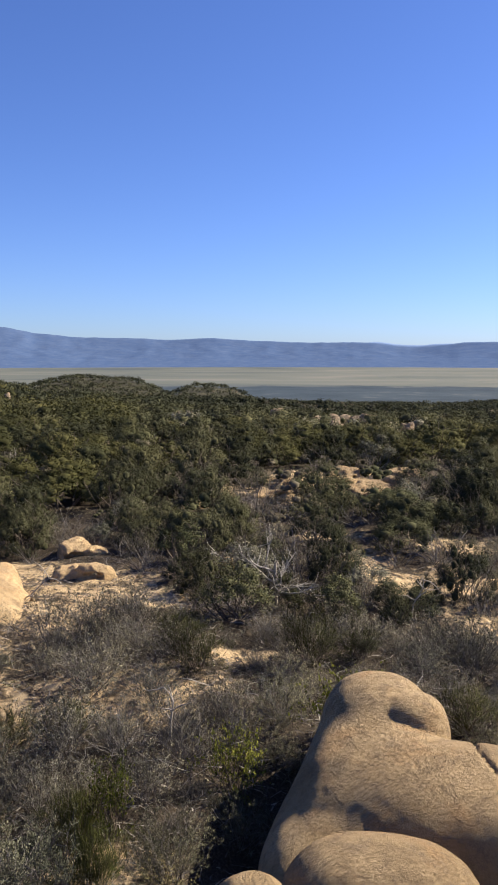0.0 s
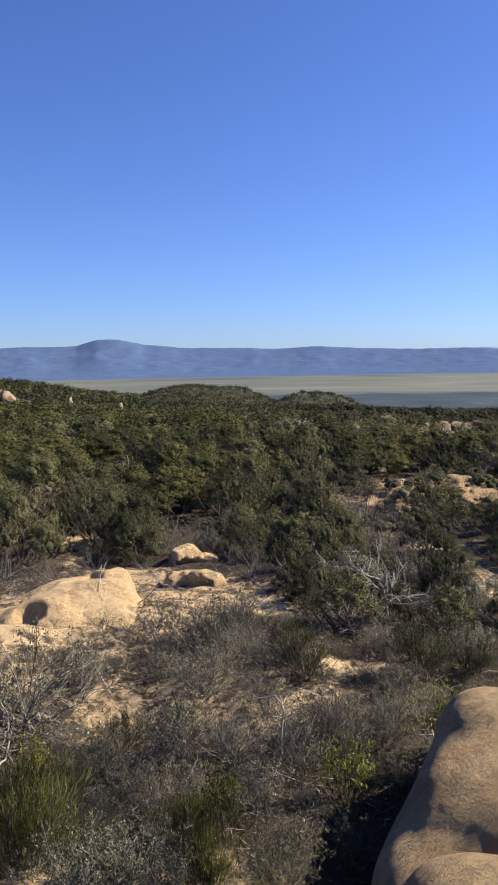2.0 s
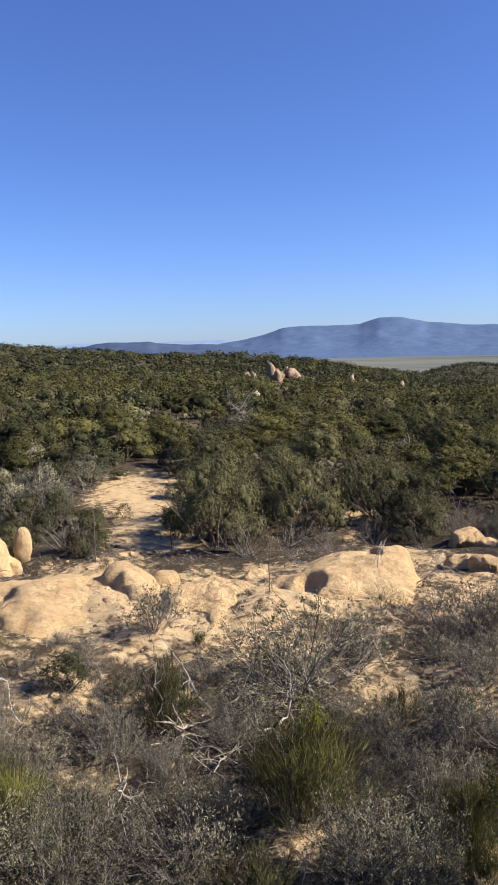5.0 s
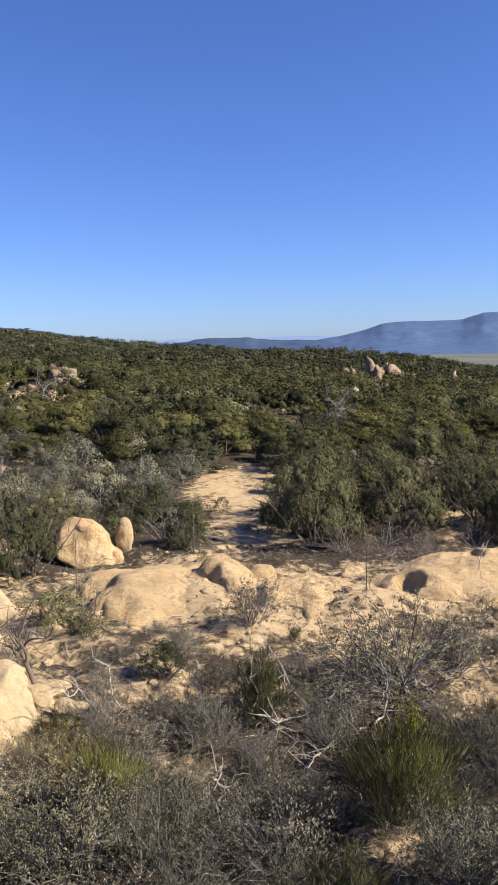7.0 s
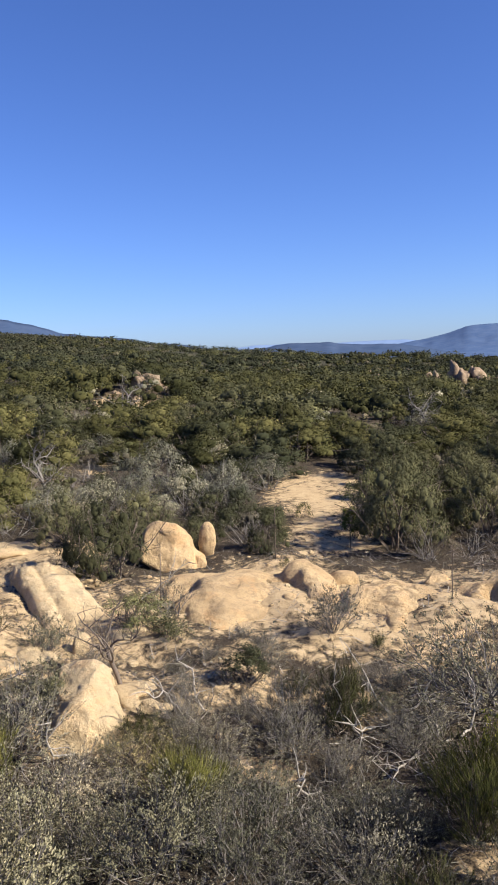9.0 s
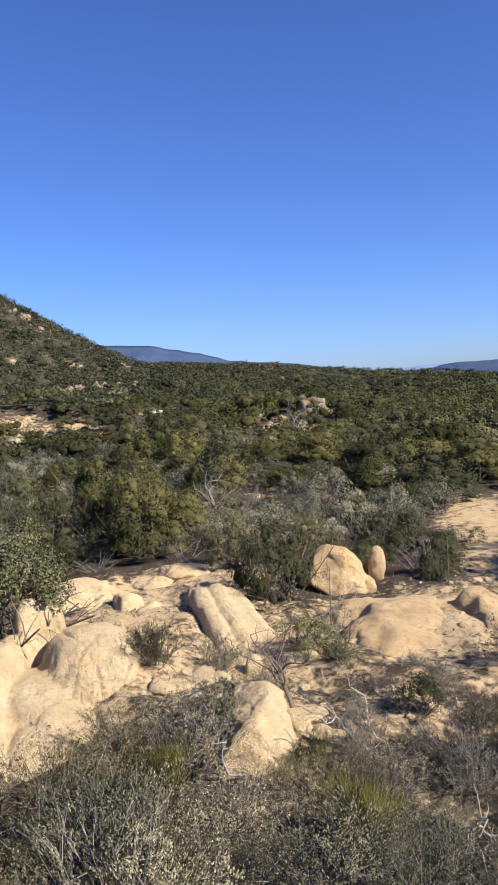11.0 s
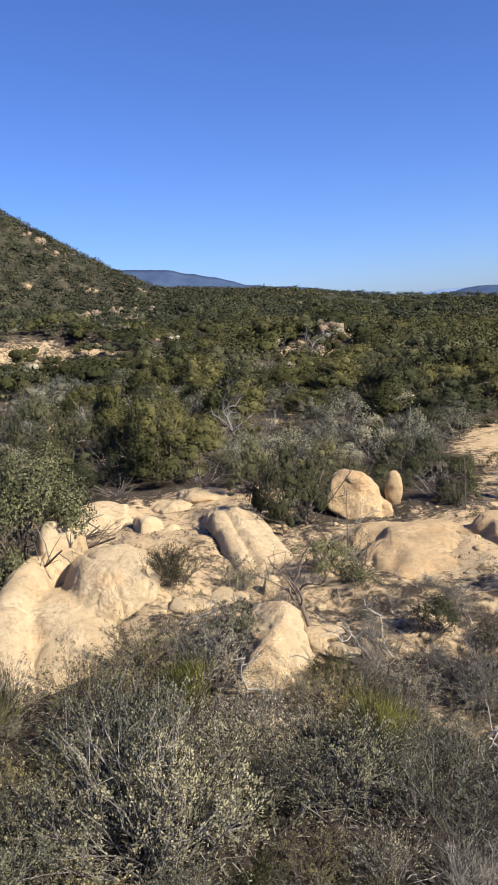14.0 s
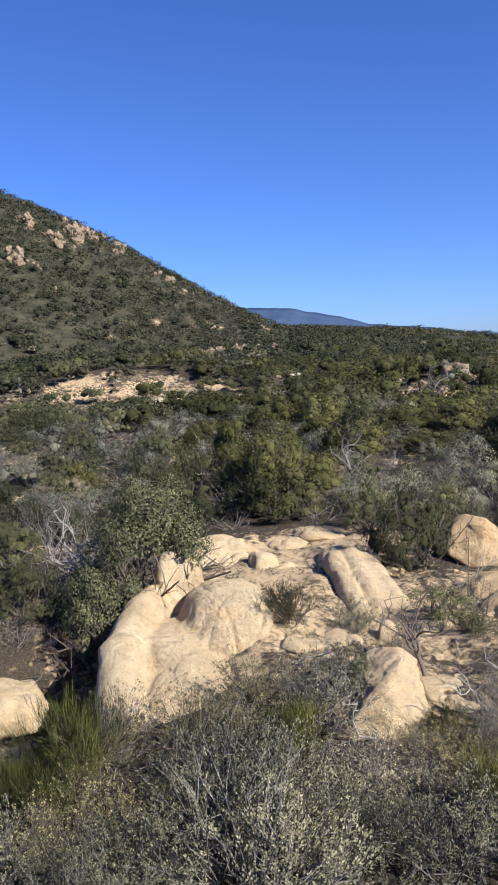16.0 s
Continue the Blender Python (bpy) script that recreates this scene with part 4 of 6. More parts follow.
def strip(path, width):
    """A thin twig as a folded strip of two faces a length."""
    d = np.gradient(path, axis=0)
    a = np.cross(d, (0.83, 0.41, 0.37))
    a *= width / (np.linalg.norm(a, axis=1)[:, None] + 1e-9)
    a *= np.linspace(1, 0.4, len(path))[:, None]
    v = np.stack([path - a, path + a], 1).reshape(-1, 3)
    f = []
    for i in range(len(path) - 1):
        f += [(2 * i, 2 * i + 1, 2 * i + 3), (2 * i, 2 * i + 3, 2 * i + 2)]
    return v, np.array(f)


def branching(rng, wide, high, stems, subs, spread=0.55, bend=0.22, thick=0.02, fine=True):
    """Stems from one root crown: their tubes, and points with directions along the outer twigs."""
    tubes, at, along = [], [], []
    for i in range(stems):
        az, lean = rng.uniform(0, 2 * math.pi), spread * rng.uniform(0.05, 1.0) ** 0.6
        way = np.array((math.sin(lean) * math.cos(az) * wide / high, math.sin(lean) * math.sin(az) * wide / high, math.cos(lean)))
        way /= np.linalg.norm(way)
        path = twig(rng, (rng.normal(0, 0.08 * wide), rng.normal(0, 0.08 * wide), -0.05), way, high * rng.uniform(0.7, 1.05), bend, 4 if fine else 3)
        tubes.append(tube(path, thick, thick * 0.4))
        for n in range(subs):
            k = rng.uniform(0.3, 1.0) * (len(path) - 1)
            a = int(min(k, len(path) - 2))
            s = path[a] + (path[a + 1] - path[a]) * (k - a)
            d = path[a + 1] - path[a]
            d = d / np.linalg.norm(d) + rng.normal(0, 0.6, 3)
            d /= np.linalg.norm(d)
            sub = twig(rng, s, d, high * rng.uniform(0.18, 0.42), bend * 1.2, 2)
            if fine or n % 3 == 0:
                tubes.append(strip(sub, thick * 0.34))
            for t in np.linspace(0.25, 1.0, 6):
                j = t * (len(sub) - 1)
                b = int(min(j, len(sub) - 2))
                at.append(sub[b] + (sub[b + 1] - sub[b]) * (j - b))
                along.append(sub[b + 1] - sub[b])
    at, along = np.array(at), np.array(along)
    along /= np.linalg.norm(along, axis=1)[:, None] + 1e-9
    return tubes, at, along


def outward(p, hub):
    """Which way the outside of a bush faces at the points p."""
    return unit(unit(p - np.asarray(hub)) + np.array((0, 0, 0.25)))


def blades(rng, at, along, count, length, width, loose, up=0.0, hub=(0, 0, 0.1)):
    """Narrow pointed blades, a triangle each, with the normals of the bush's outside."""
    i = rng.integers(0, len(at), count)
    d = unit(along[i] + rng.normal(0, loose, (count, 3)) + np.array((0, 0, up)))
    p = at[i] + rng.normal(0, length * 0.2, (count, 3))
    out = outward(p, hub)
    s = unit(np.cross(d, out + rng.normal(0, 0.5, (count, 3))))
    L, W = length * rng.uniform(0.6, 1.3, (count, 1)), width * rng.uniform(0.6, 1.3, (count, 1))
    v = np.stack([p - s * W / 2, p + d * L, p + s * W / 2], 1).reshape(-1, 3)
    n = unit(0.9 * out + 0.6 * np.cross(s, d) * np.sign((np.cross(s, d) * out).sum(1, keepdims=True)))
    f = np.arange(count * 3).reshape(-1, 3)
    back = (np.cross(d, s) * out).sum(1) < 0
    f[back] = f[back][:, ::-1]
    return v, f, np.repeat(n, 3, axis=0)


def leaves(rng, at, along, count, size, spread, slim=0.6, loose=0.9, hub=(0, 0, 0.1)):
    """Small pointed leaves: two triangles folded along the midrib."""
    i = rng.integers(0, len(at), count)
    p = at[i] + rng.normal(0, spread, (count, 3))
    out = outward(p, hub)
    d = unit(along[i] + 0.5 * out + rng.normal(0, loose, (count, 3)) + np.array((0, 0, 0.3)))
    s = unit(np.cross(d, out + rng.normal(0, 0.6, (count, 3))))
    n = np.cross(d, s)
    n *= np.sign((n * out).sum(1, keepdims=True))
    s = np.cross(n, d)
    k = size * rng.uniform(0.6, 1.4, (count, 1))
    v = np.stack([p, p + d * k * 0.5 - s * k * slim * 0.5 + n * k * 0.08, p + d * k, p + d * k * 0.5 + s * k * slim * 0.5 + n * k * 0.08], 1).reshape(-1, 3)
    b = np.arange(count)[:, None] * 4
    return v, np.concatenate([b + (0, 1, 2), b + (0, 2, 3)], 0), np.repeat(unit(0.7 * out + 0.8 * n), 4, axis=0)


def tufts(rng, centre, radii, count, size, loose=0.45, slim=0.36, hub=(0, 0, 0.1), rise=0.0):
    """Small leaf sprays over the outside of many clumps: centre (n, 3), radii (n, 3), count each, hub the middle of the bush."""
    n = len(centre)
    d = rng.normal(0, 1, (n, count, 3))
    d[:, :, 2] = np.where(d[:, :, 2] < -0.4, -d[:, :, 2], d[:, :, 2])
    d = unit(d)
    p = centre[:, None] + d * radii[:, None] * rng.uniform(0.55, 1.18, (n, count, 1))
    out = unit(d + 0.7 * outward(p, np.asarray(hub)[:, None] if np.ndim(hub) == 2 else hub))
    face = unit(out + rng.normal(0, loose, (n, count, 3)))
    a = unit(np.cross(face, rng.normal(0, 1, (n, count, 3))))
    if rise:
        a = a + rise * (np.array((0, 0, 1.0)) + 0.6 * d)
        a = unit(a - face * (a * face).sum(2, keepdims=True))
    b = np.cross(face, a)
    s = (size if np.ndim(size) == 0 else np.asarray(size)[:, None, None]) * rng.uniform(0.6, 1.4, (n, count, 1))
    v = np.stack([p + a * s * 0.8, p - a * s * 0.4 + b * s * slim, p - a * s * 0.4 - b * s * slim], 2).reshape(-1, 3)
    return v, np.arange(len(v)).reshape(-1, 3), np.repeat(unit(out + 0.35 * face).reshape(-1, 3), 3, axis=0)


def cores(rng, centre, radii, fill, hub):
    """The closed inside of leafy clumps, added to block light: one small uneven solid each."""
    base, faces = ball(1)
    n = len(centre)
    v = centre[:, None] + base[None] * radii[:, None] * fill * rng.uniform(0.8, 1.2, (n, len(base), 1))
    f = faces[None] + (np.arange(n) * len(base))[:, None, None]
    out = unit(base[None] + 0.5 * outward(v, np.asarray(hub)[:, None] if np.ndim(hub) == 2 else hub))
    return v.reshape(-1, 3), f.reshape(-1, 3), out.reshape(-1, 3)


def crown(rng, wide, high, balls, count, size, flat=0.8, fat=0.26, low=0.16, slim=0.36, rise=0.0, loose=0.35, top=0.82, solid=0.0):
    """The foliage of a shrub: clumps over a dome with gaps between."""
    az, u = rng.uniform(0, 2 * math.pi, balls), np.sqrt(rng.uniform(0, 1, balls))
    rr = 0.5 * wide * u * 0.8
    z = high * (low + (top - low) * np.sqrt(np.maximum(0.02, 1 - u ** 2)) * rng.uniform(0.45, 1.08, balls))
    c = np.stack([rr * np.cos(az), rr * np.sin(az), z], -1)
    k = fat * rng.uniform(0.6, 1.2, balls)[:, None] * np.array((1, 1, flat))
    sprays = tufts(rng, c, k, count, size, loose, slim, (0, 0, 0.1), rise)
    return joined_leaves([sprays, cores(rng, c, k, solid, (0, 0, 0.1))]) if solid else sprays


SHRUB = {
    # bark, leaf, label, name
    "dry": ("grey", "dry", "grey dry shrub with bare twigs and pale seed heads", "dry_shrub"),
    "silver": ("grey", "silver", "grey-green shrub with small silvery leaves", "silver_shrub"),
    "grey": ("grey", "silver", "broad dome of grey twigs with sparse silvery leaves", "silver_shrub"),
    "cream": ("brown", "cream", "pale yellowish shrub with clustered seed heads", "seeding_shrub"),
    "pale": ("brown", "pale", "low pale green leafy shrub", "pale_green_shrub"),
    "needle": ("brown", "needle", "dark olive shrub with fine needle-like foliage", "needle_shrub"),
    "broom": ("brown", "broom", "yellow-green shrub of fine upright sprays", "broom_shrub"),
    "grass": ("brown", "broom", "small olive tuft of stiff upright stems", "wiry_tuft"),
    "yellow": ("brown", "yellow", "yellow-green shrub with feathery sprays", "feathery_shrub"),
    "bright": ("brown", "bright", "small bright green leafy shrub", "leafy_shrub"),
    "oak": ("brown", "oak", "dense dark green scrub oak bush", "scrub_oak"),
    "round_oak": ("brown", "holly", "dense rounded grey-green scrub oak beside pale rock", "scrub_oak"),
    "bare": ("grey", "dry", "leafless grey shrub of tangled dead twigs", "dead_shrub"),
}
# the foliage of shrubs some way off: clumps, sprays each, spray size, flatness, clump size, lowest clump, slimness, uprightness, looseness
MASS = {
    "dry": (22, 51, 0.026, 0.9, 0.15, 0.12, 0.2, 1.0, 0.7), "bare": (16, 16, 0.034, 0.9, 0.15, 0.12, 0.14, 1.0, 0.8), "silver": (30, 102, 0.026, 0.9, 0.15, 0.14, 0.3, 0.5, 0.5), "grey": (30, 68, 0.026, 0.9, 0.15, 0.14, 0.3, 0.5, 0.5),
    "cream": (26, 60, 0.036, 0.9, 0.15, 0.14, 0.3, 0.5, 0.5), "pale": (20, 96, 0.029, 0.8, 0.17, 0.14, 0.36, 0.0, 0.5), "needle": (36, 142, 0.042, 1.25, 0.18, 0.04, 0.12, 1.6, 0.4), "broom": (26, 96, 0.053, 1.3, 0.15, 0.1, 0.09, 2.2, 0.4),
    "grass": (20, 40, 0.090, 1.4, 0.12, 0.05, 0.06, 2.4, 0.4), "yellow": (56, 130, 0.028, 0.85, 0.17, 0.02, 0.24, 0.7, 0.5), "bright": (14, 150, 0.032, 0.9, 0.2, 0.14, 0.36, 0.0, 0.5), "oak": (36, 180, 0.023, 0.85, 0.2, 0.06, 0.36, 0.0, 0.4),
}


def shrub(species, seed, fine, far=False):
    """One shrub, about 0.95 m high and 1.25 m wide, with its branches and foliage as parts."""
    rng = np.random.default_rng(seed)
    bark, leaf, label, name = SHRUB[species]
    thick = 0.011 if fine else 0.014

    def grow(wide, high, stems, subs, spread, bend, t=1.0):
        return branching(rng, wide, high, stems if fine else max(11, stems // 2), subs, spread, bend, thick * t, fine)

    if species == "dry":
        tubes, at, along = grow(1.2, 0.85, 44, 8, 0.85, 0.2, 0.62)
        tips = np.concatenate([at[4::6], at[5::6]])
        fol = joined_leaves([blades(rng, at, along, 500, 0.05, 0.006, 0.5), leaves(rng, tips, np.concatenate([along[4::6], along[5::6]]), 3800, 0.027, 0.016, 0.5)])
    elif species == "bare":
        tubes, at, along = grow(1.3, 0.8, 46, 9, 1.0, 0.28, 0.62)
        fol = joined_leaves([blades(rng, at, along, 1500, 0.09, 0.005, 0.8), leaves(rng, at, along, 700, 0.02, 0.012, 0.5)])
    elif species in ("silver", "cream", "grey"):
        tubes, at, along = grow(1.25, 0.85, 40, 9, 0.98, 0.2, 0.7)
        many = {"silver": 9000, "cream": 7000, "grey": 6500}[species]
        fol = [leaves(rng, at, along, many * 5 // 8, 0.02, 0.015, 0.5, 0.6)]
        tips = at[5::6]
        if species == "cream":
            fol.append(tufts(rng, tips[:240], np.full((len(tips[:240]), 3), 0.03), 12, 0.015, 0.6, 0.5))
        else:
            fol.append(leaves(rng, tips, along[5::6], many * 3 // 4, 0.021, 0.017, 0.5, 0.7))
        fol = joined_leaves(fol)
    elif species == "needle":
        tubes, at, along = grow(1.2, 0.85, 34, 10, 0.85, 0.16, 0.8)
        fol = blades(rng, at, along, 6000, 0.075, 0.0065, 0.4, 0.7)
    elif species in ("broom", "grass"):
        tubes, at, along = grow(1.1, 0.8, 46 if species == "broom" else 30, 8, 0.62, 0.1, 0.55)
        fol = blades(rng, at, along, 5200 if species == "broom" else 1800, 0.15, 0.0055, 0.16, 0.9)
    elif species in ("bright", "pale", "yellow"):
        tubes, at, along = grow(1.0, 0.85, 18, 7, 0.8, 0.2)
        fol = joined_leaves([crown(rng, 1.1, 0.95, 16, 26, 0.03, 0.9, 0.14, slim=0.36), leaves(rng, at, along, 1100, 0.042, 0.02, 0.6)])
    elif species == "round_oak":
        tubes, at, along = grow(1.2, 0.8, 22, 8, 1.05, 0.25, 1.6)
        fol = joined_leaves([crown(rng, 1.25, 0.95, 34, 480, 0.014, 0.85, 0.17, 0.2, 0.5, 0.0, 0.5, 0.9), crown(rng, 1.2, 0.85, 22, 160, 0.016, 0.9, 0.1, 0.1, 0.5)])
    else:
        tubes, at, along = grow(1.25, 0.8, 24, 8, 1.05, 0.25, 1.3)
        fol = joined_leaves([crown(rng, 1.25, 0.98, 60, 80, 0.024, 0.9, 0.13, slim=0.48, loose=0.5), leaves(rng, at, along, 500, 0.034, 0.02, 0.6)])
    if not fine:
        balls, count, size, flat, fat, low, slim, rise, loose = MASS[species]
        if far:
            count, size = int(count * 0.8), size * 1.1
            tubes = tubes[::2]
        fol = crown(rng, 1.25, 0.95, balls, count, size, flat, fat, low, slim, rise, loose, solid={"yellow": 0.42, "oak": 0.45, "needle": 0.3, "bright": 0.45}.get(species, 0.0))
    root = new(name)
    root.empty_display_size = 0.2
    tagged(root, label, "shrub", "shrubs of the chaparral")
    part("branchwork", mesh_from("branchwork", *joined(tubes), BARK[bark]), root, kind="stuff")
    v, f, n = fol
    part("foliage", mesh_from("foliage", v, f, (LEAF if fine else CROWN)[leaf], normals=n), root, kind="stuff")
    root["fresh"] = 1
    return root


PROTO = {}
PLANTED = []


def plant(species, yaw, r, wide, high, lift=0.0):
    fine = r < (18.5 if "oak" in species else 15.5)
    far = r > 31
    key = (species, fine, far)
    if key not in PROTO:
        PROTO[key] = [shrub(species, hash_of(species) * 10 + i + (0 if fine else 5), fine, far) for i in range(1 if species == "round_oak" else 3)]
    kinds = PROTO[key]
    n = len(PLANTED)
    ob = kinds[n % len(kinds)]
    x, y = polar(yaw, r)
    m = pose(x, y, ground_at(x, y) - 0.03 + lift, 0, 0, (n * 137.5) % 360) @ Matrix.Diagonal((wide / 1.25, wide / 1.25, high / 0.95, 1))
    if "fresh" in ob:
        del ob["fresh"]
        ob.matrix_world = m
    else:
        copy = ob.copy()
        scene.collection.objects.link(copy)
        copy.matrix_basis = m
        for c in ob.children:
            d = c.copy()
            scene.collection.objects.link(d)
            d.parent = copy
    PLANTED.append((x, y, wide * 0.5))


def hash_of(word):
    return sum(ord(c) * (i + 1) for i, c in enumerate(word))


def clear_of_rocks(x, y, gap):
    return all((x - a) ** 2 + (y - b) ** 2 > (c + gap) ** 2 for a, b, c in ROCKS)


def clear_of_shrubs(x, y, gap):
    return all((x - a) ** 2 + (y - b) ** 2 > (0.75 * c + gap) ** 2 for a, b, c in PLANTED)


def fill(seed, count, yaws, dist, mix_of, sizes, spacing, bare_most=(0.25, 0.6)):
    rng = random.Random(seed)
    kinds, weights = zip(*mix_of)
    made = tries = 0
    while made < count and tries < count * 25:
        tries += 1
        yaw = rng.uniform(*yaws)
        r = math.sqrt(rng.uniform(dist[0] ** 2, dist[1] ** 2))
        x, y = polar(yaw, r)
        w = rng.uniform(*sizes)
        if bareness(x, y) > rng.uniform(*bare_most) or not clear_of_rocks(x, y, w * 0.3) or not clear_of_shrubs(x, y, w * spacing):
            continue
        plant(rng.choices(kinds, weights)[0], yaw, r, w, min(w * rng.uniform(0.6, 0.88), 0.8 + (0.32 if r < 17 else 0.5) * w * rng.uniform(0.5, 1.0)))
        made += 1

